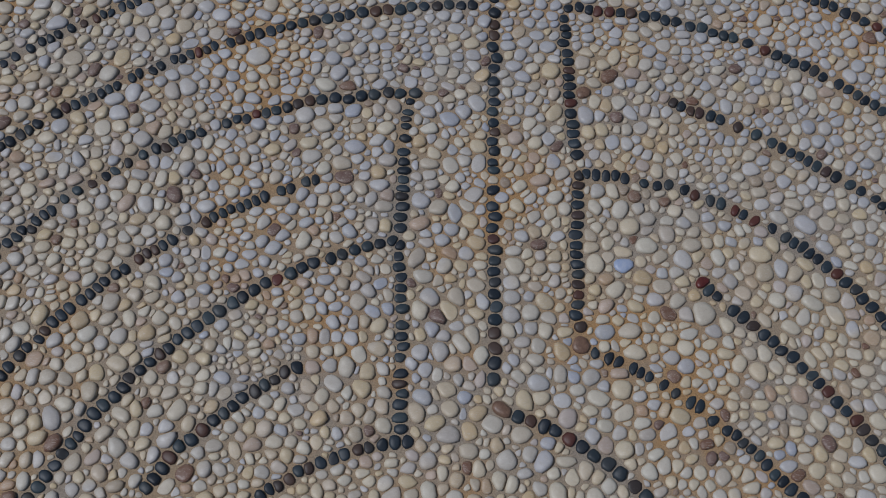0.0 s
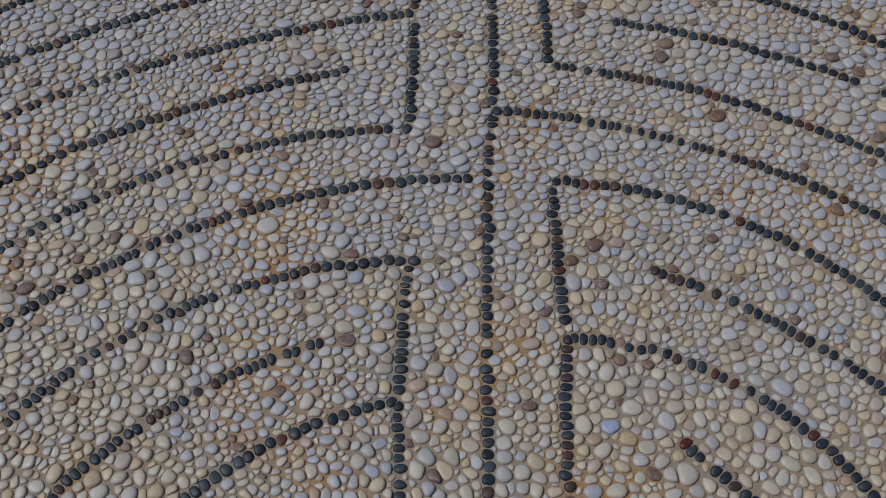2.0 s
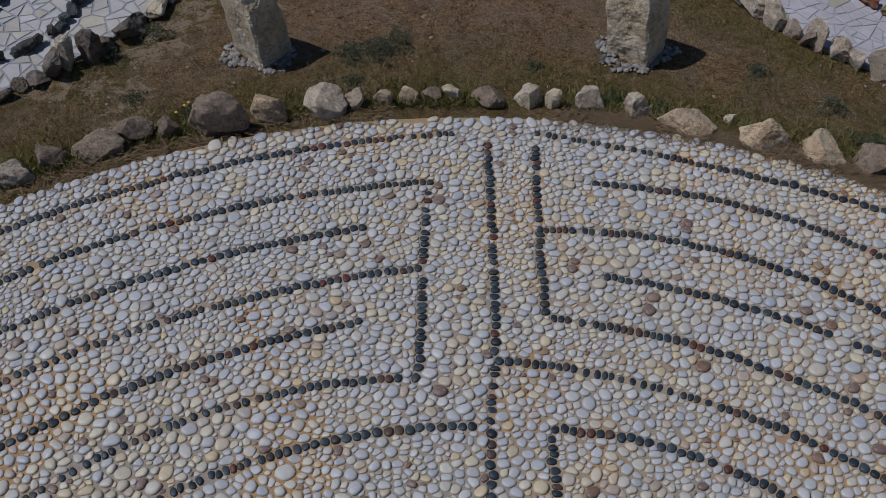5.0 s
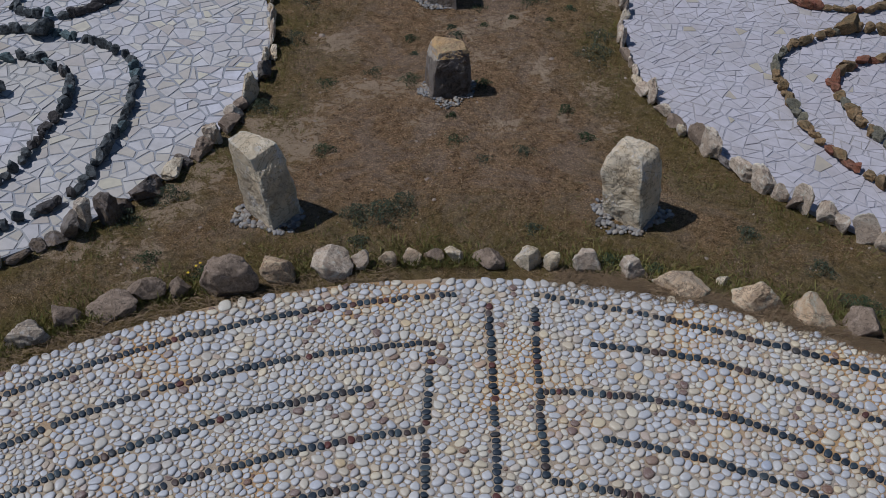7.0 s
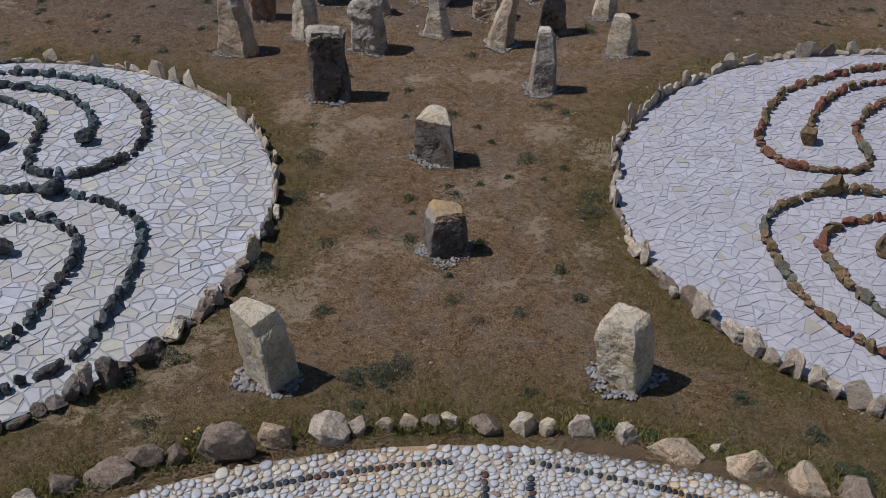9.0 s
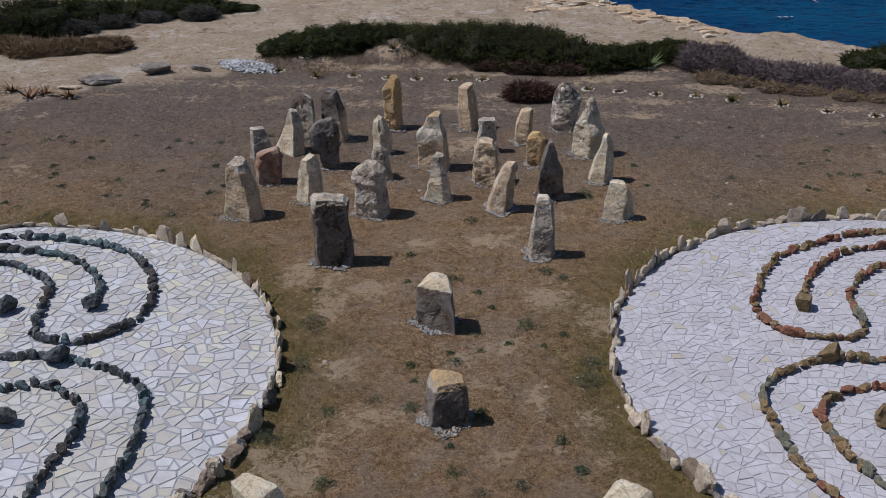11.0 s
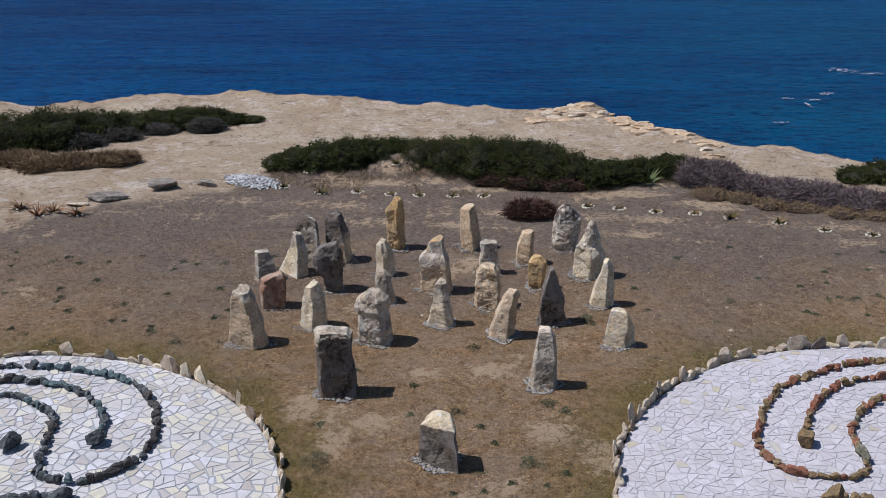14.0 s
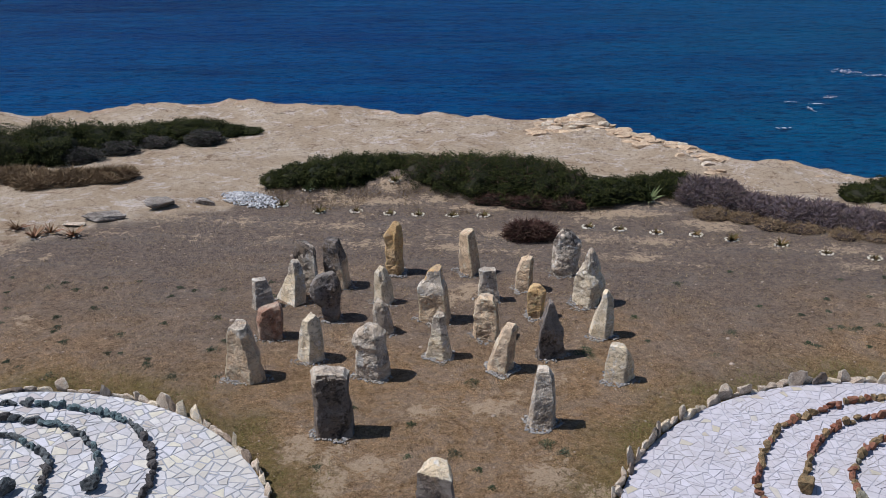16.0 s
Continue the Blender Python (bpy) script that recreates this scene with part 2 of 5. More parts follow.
M_PALEGRAVEL = M_PALEGRAVEL.done(M_PALEGRAVEL.ramp(M_PALEGRAVEL.chance(), [(0.0, (0.46, 0.43, 0.40)), (0.3, (0.25, 0.245, 0.25)), (0.55, (0.55, 0.52, 0.48)), (0.8, (0.33, 0.31, 0.29)), (1.0, (0.15, 0.14, 0.13))]))
M_GRASS = leaf_material("dry_grass", [(0.0, (0.31, 0.205, 0.09)), (0.2, (0.085, 0.056, 0.028)), (0.42, (0.46, 0.33, 0.15)), (0.6, (0.14, 0.094, 0.045)), (0.82, (0.36, 0.25, 0.11)), (1.0, (0.68, 0.54, 0.30))], 0.8)
M_GREENGRASS = leaf_material("olive_grass", [(0.0, (0.163, 0.156, 0.044)), (0.5, (0.250, 0.206, 0.066)), (0.8, (0.125, 0.150, 0.039)), (1.0, (0.375, 0.288, 0.110))], 0.8)
M_WEED = leaf_material("green_weed", [(0.0, (0.05, 0.07, 0.03)), (0.5, (0.07, 0.09, 0.05)), (1.0, (0.09, 0.11, 0.05))], 0.7)
M_GREYWEED = leaf_material("grey_green_weed", [(0.0, (0.088, 0.102, 0.060)), (0.5, (0.058, 0.070, 0.042)), (1.0, (0.125, 0.132, 0.082))], 0.8)
M_LEAF = leaf_material("dark_green_leaf", [(0.0, (0.013, 0.017, 0.004)), (0.4, (0.026, 0.031, 0.007)), (0.75, (0.042, 0.045, 0.010)), (1.0, (0.080, 0.076, 0.020))], 0.5)
M_GREYLEAF = leaf_material("grey_leaf", [(0.0, (0.042, 0.042, 0.033)), (0.5, (0.060, 0.057, 0.048)), (1.0, (0.078, 0.072, 0.060))], 0.8)
M_TWIG = leaf_material("purplish_twig", [(0.0, (0.12, 0.088, 0.090)), (0.3, (0.19, 0.150, 0.160)), (0.5, (0.085, 0.048, 0.042)), (0.7, (0.15, 0.115, 0.115)), (0.85, (0.20, 0.135, 0.085)), (1.0, (0.23, 0.185, 0.17))], 0.85)
M_REDTWIG = leaf_material("red_brown_twig", [(0.0, (0.10, 0.045, 0.035)), (0.5, (0.065, 0.04, 0.03)), (1.0, (0.14, 0.085, 0.055))], 0.85)
M_STRAW = leaf_material("straw", [(0.0, (0.24, 0.16, 0.085)), (0.5, (0.15, 0.10, 0.06)), (1.0, (0.31, 0.22, 0.125))], 0.85)
# Filler core colours: dark to give the shade between leaves and twigs.
M_SHADECORE = leaf_material("shrub_shade_core", [(0.0, (0.02, 0.022, 0.012)), (1.0, (0.035, 0.03, 0.02))], 0.9)
M_DRYSHADECORE = leaf_material("dry_shrub_shade_core", [(0.0, (0.045, 0.032, 0.028)), (1.0, (0.075, 0.055, 0.045))], 0.9)
M_ALOE = leaf_material("succulent_leaf", [(0.0, (0.090, 0.079, 0.028)), (0.5, (0.144, 0.106, 0.039)), (1.0, (0.180, 0.092, 0.039))], 0.5)
M_YELLOW = leaf_material("yellow_petal", [(0.0, (0.72, 0.50, 0.03)), (1.0, (0.80, 0.60, 0.06))], 0.7)
M_YUCCA = leaf_material("yucca_leaf", [(0.0, (0.085, 0.11, 0.045)), (0.5, (0.13, 0.15, 0.06)), (1.0, (0.19, 0.19, 0.09))], 0.5)
M_REDALOE = leaf_material("red_succulent_leaf", [(0.0, (0.26, 0.12, 0.07)), (0.5, (0.20, 0.15, 0.08)), (1.0, (0.34, 0.17, 0.10))], 0.5)


def ground_material():
    k = Nodes("dry_soil", 0.95, 0.1)
    zone = k.attribute("zones")
    soil = k.mix(k.ramp(k.noise(0.6, 5, 0.65), [(0.35, 0.0), (0.65, 1.0)]), (0.205, 0.119, 0.060), (0.285, 0.179, 0.100))
    xyz = k.t.nodes.new("ShaderNodeSeparateXYZ")
    k.t.links.new(k.pos, xyz.inputs[0])
    far = k.math("ADD", k.math("MULTIPLY", xyz.outputs[1], 0.09), k.math("MULTIPLY", k.noise(0.35, 4), 0.9))
    distant = k.math("MULTIPLY", k.ramp(k.math("MULTIPLY", far, 0.5), [(0.61, 0.0), (0.82, 1.0)]), 0.95)
    soil = k.mix(distant, k.mix(0.35, soil, (0.165, 0.100, 0.040)), k.mix(0.75, soil, (0.104, 0.082, 0.073)))
    soil = k.mix(k.ramp(k.noise(0.28, 6, 0.7, dist=0.5), [(0.42, 0.0), (0.60, 0.35)]), soil, (0.105, 0.070, 0.040))
    soil = k.mix(k.ramp(k.noise(9, 6, 0.75, dist=0.5), [(0.47, 0.0), (0.66, 0.75)]), soil, (0.392, 0.263, 0.152))
    soil = k.mix(k.ramp(k.noise(4.2, 7, 0.8, dist=0.4), [(0.36, 0.75), (0.50, 0.0)]), soil, (0.076, 0.044, 0.022))
    soil = k.mix(k.ramp(k.noise(28, 6, 0.88), [(0.41, 0.95), (0.50, 0.0)]), soil, (0.035, 0.022, 0.013))
    soil = k.mix(k.ramp(k.noise(1.5, 7, 0.8, dist=0.8), [(0.48, 0.0), (0.57, 0.8)]), soil, k.mix(k.noise(45, 5, 0.8), (0.07, 0.054, 0.043), (0.33, 0.245, 0.18)))
    soil = k.mix(k.ramp(k.noise(70, 4, 0.85), [(0.53, 0.0), (0.62, 0.9)]), soil, (0.56, 0.38, 0.215))
    soil = k.mix(k.math("MULTIPLY", zone[1], k.ramp(k.noise(3.0, 5), [(0.3, 0.35), (0.6, 0.9)])), soil, (0.114, 0.090, 0.026))
    streak = k.ramp(k.noise(0.9, 7, 0.75, (0.30, 1.9, 1), 0.7), [(0.52, 0.0), (0.60, 0.7)])
    soil = k.mix(1.0, soil, (1.42, 1.36, 1.29), "MULTIPLY")
    soil = k.mix(k.math("MULTIPLY", streak, distant), soil, (0.33, 0.265, 0.21))
    soil = k.mix(k.math("MULTIPLY", distant, 0.75), soil, k.mix(k.noise(14, 7, 0.85), (0.056, 0.045, 0.040), (0.25, 0.20, 0.173)))
    bare = k.mix(k.noise(24, 6, 0.8), (0.30, 0.205, 0.125), (0.66, 0.49, 0.32))
    soil = k.mix(1.0, soil, k.ramp(k.noise(11, 8, 0.9, dist=0.4), [(0.38, 0.42), (0.50, 0.90), (0.60, 1.12)]), "MULTIPLY")
    soil = k.mix(k.ramp(k.noise(16, 7, 0.9), [(0.53, 0.0), (0.60, 0.5)]), soil, (0.40, 0.285, 0.175))
    ragged = k.math("ADD", k.math("MULTIPLY", zone[2], 0.42), k.math("MULTIPLY", k.math("SUBTRACT", k.noise(7, 8, 0.85, dist=0.6), 0.5), 2.4))
    soil = k.mix(k.ramp(ragged, [(0.25, 0.0), (0.37, 0.9)]), soil, bare)
    sand = k.mix(k.ramp(k.noise(0.55, 6, 0.65, dist=0.3), [(0.35, 0.0), (0.65, 1.0)]), (0.42, 0.305, 0.195), (0.52, 0.405, 0.285))
    sand = k.mix(k.ramp(k.noise(1.3, 9, 0.82, (1, 1.35, 1), 0.8), [(0.52, 0.0), (0.60, 0.75)]), sand, (0.68, 0.58, 0.50))
    sand = k.mix(k.ramp(k.noise(1.7, 9, 0.85, (1, 1.4, 1), 0.9), [(0.40, 0.8), (0.45, 0.0)]), sand, (0.19, 0.115, 0.07))
    sand = k.mix(k.ramp(k.noise(9, 8, 0.88), [(0.40, 0.8), (0.48, 0.0)]), sand, (0.21, 0.138, 0.087))
    c = k.mix(zone[0], soil, sand)
    k.bump(k.math("ADD", k.noise(20, 7, 0.8), k.math("MULTIPLY", k.noise(3.0, 6, 0.75), 1.5)), 0.09, 1.0)
    return k.done(c)


def sea_material():
    k = Nodes("sea_water", 0.42, 0.25)
    k.b.inputs["IOR"].default_value = 1.10
    wide = k.noise(0.03, 4, 0.6, (0.6, 1.7, 1), 0.5)
    c = k.mix(k.ramp(wide, [(0.40, 0.0), (0.62, 1.0)]), (0.0013, 0.0165, 0.080), (0.0020, 0.046, 0.140))
    c = k.mix(k.ramp(k.noise(0.10, 5, 0.6, (0.4, 2.4, 1), 0.6), [(0.50, 0.0), (0.70, 0.8)]), c, (0.0009, 0.010, 0.047))
    c = k.mix(k.ramp(k.noise(0.65, 6, 0.75, (0.3, 2.2, 1), 0.3), [(0.45, 0.0), (0.72, 0.75)]), c, (0.0022, 0.073, 0.168))
    xyz = k.t.nodes.new("ShaderNodeSeparateXYZ")
    k.t.links.new(k.pos, xyz.inputs[0])
    shoal = k.math("MULTIPLY", k.math("MULTIPLY", k.math("SUBTRACT", xyz.outputs[0], 0.0), 0.08, True), k.math("SUBTRACT", 1.25, k.math("MULTIPLY", xyz.outputs[1], 0.013), True))
    c = k.mix(k.math("MULTIPLY", shoal, k.ramp(k.noise(0.12, 5, 0.6, (0.5, 1.5, 1)), [(0.35, 0.25), (0.6, 0.9)])), c, (0.004, 0.064, 0.125))
    c = k.mix(k.ramp(k.noise(2.6, 6, 0.8, (0.75, 1.6, 1), 0.5), [(0.41, 0.85), (0.51, 0.0)]), c, (0.0006, 0.007, 0.036))
    c = k.mix(k.ramp(k.noise(2.1, 7, 0.85, (0.7, 1.6, 1), 0.5), [(0.54, 0.0), (0.64, 0.7)]), c, (0.0025, 0.066, 0.170))
    h = k.math("ADD", k.noise(0.8, 4, 0.6, (0.45, 1.6, 1)), k.math("MULTIPLY", k.noise(4.2, 5, 0.65, (0.5, 1.5, 1)), 0.4))
    k.bump(h, 0.5, 1.0)
    return k.done(c)


M_GROUND, M_SEA = ground_material(), sea_material()
M_FOAM = Nodes("sea_foam", 0.9, 0.1)
M_FOAM = M_FOAM.done(M_FOAM.mix(M_FOAM.noise(1.2, 5), (0.20, 0.21, 0.25), (0.50, 0.46, 0.49)))


# ---- mesh helpers ----
def mesh_np(name, verts, faces, material, smooth=True):
    """A mesh from an array of corners and arrays of faces, each array with one corner count."""
    me = bpy.data.meshes.new(name)
    verts = np.asarray(verts, dtype=np.float32)
    faces = [np.asarray(f, dtype=np.int32) for f in faces if len(f)]
    me.vertices.add(len(verts))
    me.vertices.foreach_set("co", verts.ravel())
    loops = np.concatenate([f.ravel() for f in faces])
    sizes = np.concatenate([np.full(len(f), f.shape[1], dtype=np.int32) for f in faces])
    me.loops.add(len(loops))
    me.loops.foreach_set("vertex_index", loops)
    me.polygons.add(len(sizes))
    me.polygons.foreach_set("loop_start", np.concatenate([[0], np.cumsum(sizes)[:-1]]).astype(np.int32))
    me.polygons.foreach_set("loop_total", sizes)
    me.polygons.foreach_set("use_smooth", np.full(len(sizes), smooth))
    me.update(calc_edges=True)
    me.materials.append(material)
    return me


def child(name, me, parent, label="", kind=""):
    ob = new(name, me)
    ob.parent = parent
    return tagged(ob, label, kind=kind)


ICO = {}


def ico(level):
    if level not in ICO:
        bm = bmesh.new()
        bmesh.ops.create_icosphere(bm, subdivisions=level, radius=1.0)
        bm.verts.ensure_lookup_table()
        ICO[level] = (np.array([v.co[:] for v in bm.verts]), np.array([[v.index for v in f.verts] for f in bm.faces]))
        bm.free()
    return ICO[level]


def fbm(p, scale, octaves=3, gain=0.5, seed=0.0):
    """Layered noise at each row of p."""
    out = np.zeros(len(p))
    amp = 1.0
    for o in range(octaves):
        s = scale * 2 ** o
        out += amp * np.array([noise.noise((a * s + seed, b * s - seed, c * s + 3.1 * o)) for a, b, c in p])
        amp *= gain
    return out


def rock_shape(rng, sx, sy, sz, level=2, cuts=8, rough=0.10, sink=0.2):
    """Corners and faces of an angular rock of that size, standing on z = 0 and sunk a little."""
    v, f = ico(level)
    v = np.sign(v) * np.abs(v) ** 0.8 * np.array([1, 1, 1])
    for _ in range(cuts):
        n = rng.normal(size=3) * np.array([1, 1, 0.8])
        n /= np.linalg.norm(n)
        over = np.maximum(0, v @ n - rng.uniform(0.45, 0.85))
        v = v - over[:, None] * n * 0.97
    v = v / np.abs(v).max(0)
    v = v * (1 + rough * fbm(v, 1.9, 4, 0.6, rng.uniform(0, 50)))[:, None]
    v = v * np.array([sx, sy, sz]) / 2
    v[:, 2] += sz * (0.5 - sink)
    return v, f


def scatter(base_v, base_f, places, turns, scales):
    """Copies of one small shape: joined corners and faces. turns: 3 x 3 matrices; scales: one row of three a copy."""
    n, k = len(places), len(base_v)
    v = np.einsum("nij,nkj->nki", turns, base_v[None] * scales[:, None, :]) + places[:, None, :]
    f = (base_f[None] + (np.arange(n) * k)[:, None, None]).reshape(-1, base_f.shape[1])
    return v.reshape(-1, 3), f


def spin(angles):
    c, s, z, o = np.cos(angles), np.sin(angles), np.zeros(len(angles)), np.ones(len(angles))
    return np.stack([c, -s, z, s, c, z, z, z, o], 1).reshape(-1, 3, 3)


def tumble(rng, n, up=0.0, steep=1.0):
    """Random turns; up pulls the third axis towards the sky, a low steep lays it flatter."""
    z = rng.normal(size=(n, 3))
    z[:, 2] = np.abs(z[:, 2]) * steep + up
    z /= np.linalg.norm(z, axis=1)[:, None]
    a = rng.normal(size=(n, 3))
    x = np.cross(a, z)
    x /= np.linalg.norm(x, axis=1)[:, None]
    return np.stack([x, np.cross(z, x), z], 2)


BLADE = (np.array([(-0.5, 0, 0), (0.5, 0, 0), (0.15, 0.12, 0.6), (0.0, 0.35, 1.0)]), np.array([(0, 1, 2), (0, 2, 3)]))
LEAF = (np.array([(0, -0.9, 0), (0.75, 0, 0.2), (0, 0.9, 0), (-0.75, 0, 0.2)]), np.array([(0, 1, 2, 3)]))

DISC = Vector((-0.107, -6.312))
PLAZA_L, R_L = Vector((-6.63, 4.02)), 4.18
PLAZA_R, R_R = Vector((5.87, 4.44)), 4.24
DISC_R = 6.68


# ---- ground, cliff and sea ----
EDGE_X = (-400, -60, -30, -20, -14.1, -11.1, -7.7, -5, -2.4, 0.35, 2.65, 3.6, 4.1, 4.85, 5.45, 6.0, 6.7, 8.0, 9.2, 10.1, 14, 20, 40, 400)
EDGE_Y = (-30, 14, 21, 23, 24.0, 25.2, 25.8, 25.2, 24.9, 24.0, 23.8, 23.5, 22.7, 22.1, 21.3, 20.3, 19.8, 19.7, 19.1, 18.9, 17.5, 15, 8, -60)
SAND_X = (-400, -14, -9.85, -8.7, -7.4, -5.6, -4.6, -3.2, 4.7, 6.5, 9, 14, 400)
SAND_Y = (5, 12.6, 13.9, 14.8, 15.5, 16.2, 17.6, 18.7, 18.0, 17.0, 15.9, 14.9, 0)


# trodden places without grass: x, y and half sizes
BARE = ((-1.35, 3.40, 0.50, 0.22), (-0.95, 3.46, 0.28, 0.24), (-0.66, 2.85, 0.22, 0.16), (0.2, 2.68, 0.32, 0.16), (0.75, 2.85, 0.30, 0.16), (1.25, 2.62, 0.26, 0.16), (0.65, 3.75, 0.2, 0.4),
        (-1.95, 2.4, 0.4, 0.5), (1.2, 3.4, 0.25, 0.2), (-1.7, 4.4, 0.3, 0.3),
        (-2.0, 5.9, 0.28, 0.5), (-2.55, 6.8, 0.32, 0.5), (-1.5, 6.4, 0.42, 0.28), (0.9, 6.2, 0.42, 0.4), (0.2, 7.9, 0.5, 0.28), (1.5, 5.6, 0.28, 0.5), (-0.9, 7.8, 0.42, 0.28), (0.3, 4.9, 0.3, 0.25),
        (-1.9, 17.45, 0.55, 0.35), (-0.9, 16.9, 0.5, 0.25), (3.9, 16.65, 0.7, 0.22), (-3.3, 17.1, 0.4, 0.25), (-2.5, 16.75, 1.6, 0.3), (0.6, 16.45, 1.6, 0.28), (3.2, 16.1, 1.4, 0.3), (5.0, 15.5, 0.8, 0.3), (-3.7, 0.72, 0.6, 0.2), (-3.05, 1.35, 0.35, 0.25), (-2.75, 2.0, 0.25, 0.3), (5.2, 15.2, 0.5, 0.25), (2.6, 15.9, 0.5, 0.2))


def nz(x, y, s, seed=0.0):
    return noise.noise((x * s + seed, y * s, seed))


def edge_y(x):
    return float(np.interp(x, EDGE_X, EDGE_Y)) + 0.28 * nz(x, 0, 1.1) + 0.16 * nz(x, 5, 3.0)


def zones(x, y):
    """How sandy, how green and how bare the ground is at a place."""
    sand = np.clip(0.5 + (y - np.interp(x, SAND_X, SAND_Y) + 0.5 * nz(x, y, 0.8) + 0.35 * nz(x, y, 3)) / 0.4, 0, 1)
    gap = min(abs(math.hypot(x - DISC.x, y - DISC.y) - DISC_R - 0.25), math.hypot(x - PLAZA_L.x, y - PLAZA_L.y) - R_L, math.hypot(x - PLAZA_R.x, y - PLAZA_R.y) - R_R)
    green = np.clip(1.15 - gap / 1.0 + 0.5 * nz(x, y, 1.7, 4), 0, 1)
    bare = np.clip(3.0 * nz(x, y, 0.55, 9) + 1.6 * nz(x, y, 2.1, 2) - 1.0, 0, 1) * 0.9
    for px, py, rx, ry in BARE:
        bare = max(bare, 1.4 * math.exp(-((x - px) / rx / 0.85) ** 2 - ((y - py) / ry / 0.85) ** 2))
    track = math.exp(-((y - 14.9 + 0.12 * x) / 0.35) ** 2) + math.exp(-((y - 14.0 + 0.1 * x) / 0.3) ** 2)
    bare = max(bare, 0.95 * track * (0.55 + 0.8 * nz(x, y, 1.0, 7)) if y > 12 else 0)
    return float(sand), float(green * (1 - sand)), float(np.clip(bare, 0, 1))


def ground_z(x, y):
    """Gentle lumps in the field, shelves of rock towards the cliff."""
    sand = zones(x, y)[0]
    z = -0.03 + 0.018 * nz(x, y, 1.1) + 0.01 * nz(x, y, 3.3)
    if sand > 0:
        rim = np.clip((y - edge_y(x) + 3.5) / 3.0, 0, 1)
        s = 1.6 * nz(x, y * 1.4, 0.45, 3) + 0.8 * nz(x, y * 1.4, 1.4, 1)
        z += sand * (0.10 * nz(x, y, 0.5, 6) + 0.04 * nz(x, y, 2.4) + rim * 0.13 * math.floor(s * 3 + 0.5) / 3)
    bank = math.exp(-((y - 17.9) / 0.8) ** 2) * np.clip((x + 5.2) / 0.8, 0, 1) * np.clip((6 - x) / 1.5, 0, 1)
    hump = math.exp(-((x + 1.9) / 0.55) ** 2 - ((y - 18.0) / 0.6) ** 2)
    return float(z + 0.14 * bank + 0.22 * hump)


def build_ground():
    xs = np.concatenate([[-400, -200, -100, -50, -30, -22, -18], np.arange(-15, 15.01, 0.17), [18, 22, 30, 50, 100, 200, 400]])
    low = np.concatenate([[-400, -150, -60, -30, -20], np.arange(-14, 13, 0.25)])
    fr = np.linspace(0, 1, 78)[1:]
    drops = ((0.06, -0.18), (0.1, -0.45), (0.25, -0.8), (0.35, -1.2), (0.7, -1.7), (1.2, -2.3), (3, -3.2), (40, -5), (600, -8), (4300, -10))
    verts, col = [], []
    for x in xs:
        e = edge_y(x)
        top = min(13.0, e - 3)
        for y in low:
            yy = top + (y - 13) if y < top else top - 0.01 * (13 - y)
            verts.append((x, yy, ground_z(x, yy))), col.append(zones(x, yy))
        for q in fr:
            yy = top + (e - top) * q
            verts.append((x, yy, ground_z(x, yy))), col.append(zones(x, yy))
        for k, (dy, z) in enumerate(drops):
            w = 0.25 * nz(x, z, 1.7, k)
            verts.append((x, e + dy + w * min(1, dy * 4), z)), col.append((1.0, 0.0, 0.0))
    n, m = len(xs), len(low) + len(fr) + len(drops)
    i = (np.arange(n - 1)[:, None] * m + np.arange(m - 1)[None]).ravel()
    me = mesh_np("ground", verts, [np.stack([i, i + m, i + m + 1, i + 1], 1)], M_GROUND)
    a = me.color_attributes.new("zones", "FLOAT_COLOR", "POINT")
    a.data.foreach_set("color", np.c_[np.array(col), np.ones(len(col))].astype(np.float32).ravel())
    tagged(new("ground", me), "dry brown headland soil turning to pale sandstone at the cliff", "ground", kind="structure")


build_ground()
SEA_Z = -2.2
s = np.array([-4600, -1500, -500, -200, -60, 0, 60, 200, 500, 1500, 4600.0])
g = np.stack(np.meshgrid(s, s, indexing="ij"), -1).reshape(-1, 2)
i = (np.arange(10)[:, None] * 11 + np.arange(10)[None]).ravel()
tagged(new("water", mesh_np("water", np.c_[g, np.full(len(g), SEA_Z)], [np.stack([i, i + 11, i + 12, i + 1], 1)], M_SEA)),
       "deep blue sea with small ripples below the cliff", "sea", kind="structure")


def foam_patch(x, y, sx, sy, seed):
    """A ragged patch of foam on the water, made of many flecks."""
    rng = np.random.default_rng(int(seed * 10) + 5)
    n = int(40 + 420 * sx * sy)
    p = rng.normal(size=(n, 2)) * np.array([sx, sy]) * 0.46
    p += 0.35 * np.array([sx, sy]) * np.array([(nz(a, b, 5.0, seed), nz(a, b, 5.0, seed + 9)) for a, b in p])
    p[:, 1] += 0.25 * sy * np.sin(p[:, 0] / sx * 3 + seed)
    s = 0.010 + 0.045 * rng.random(n) ** 2
    flake = np.array([(math.cos(t) * (1 + 0.3 * math.sin(3 * t + 1)), 0.6 * math.sin(t), 0.0) for t in np.arange(8) * math.tau / 8] + [(0, 0, 0.12)])
    f0 = np.array([(k, (k + 1) % 8, 8) for k in range(8)])
    v, f = scatter(flake, f0, np.c_[p, rng.uniform(0, 0.02, n)], spin(rng.normal(size=n) * 0.5), np.c_[s, s, s])
    ob = new("foam", mesh_np("foam", v, [f], M_FOAM))
    ob.location = (x, y, SEA_Z + 0.05)
    tagged(ob, "patch of white foam on the blue sea", "foam", "foam on the sea", "stuff")


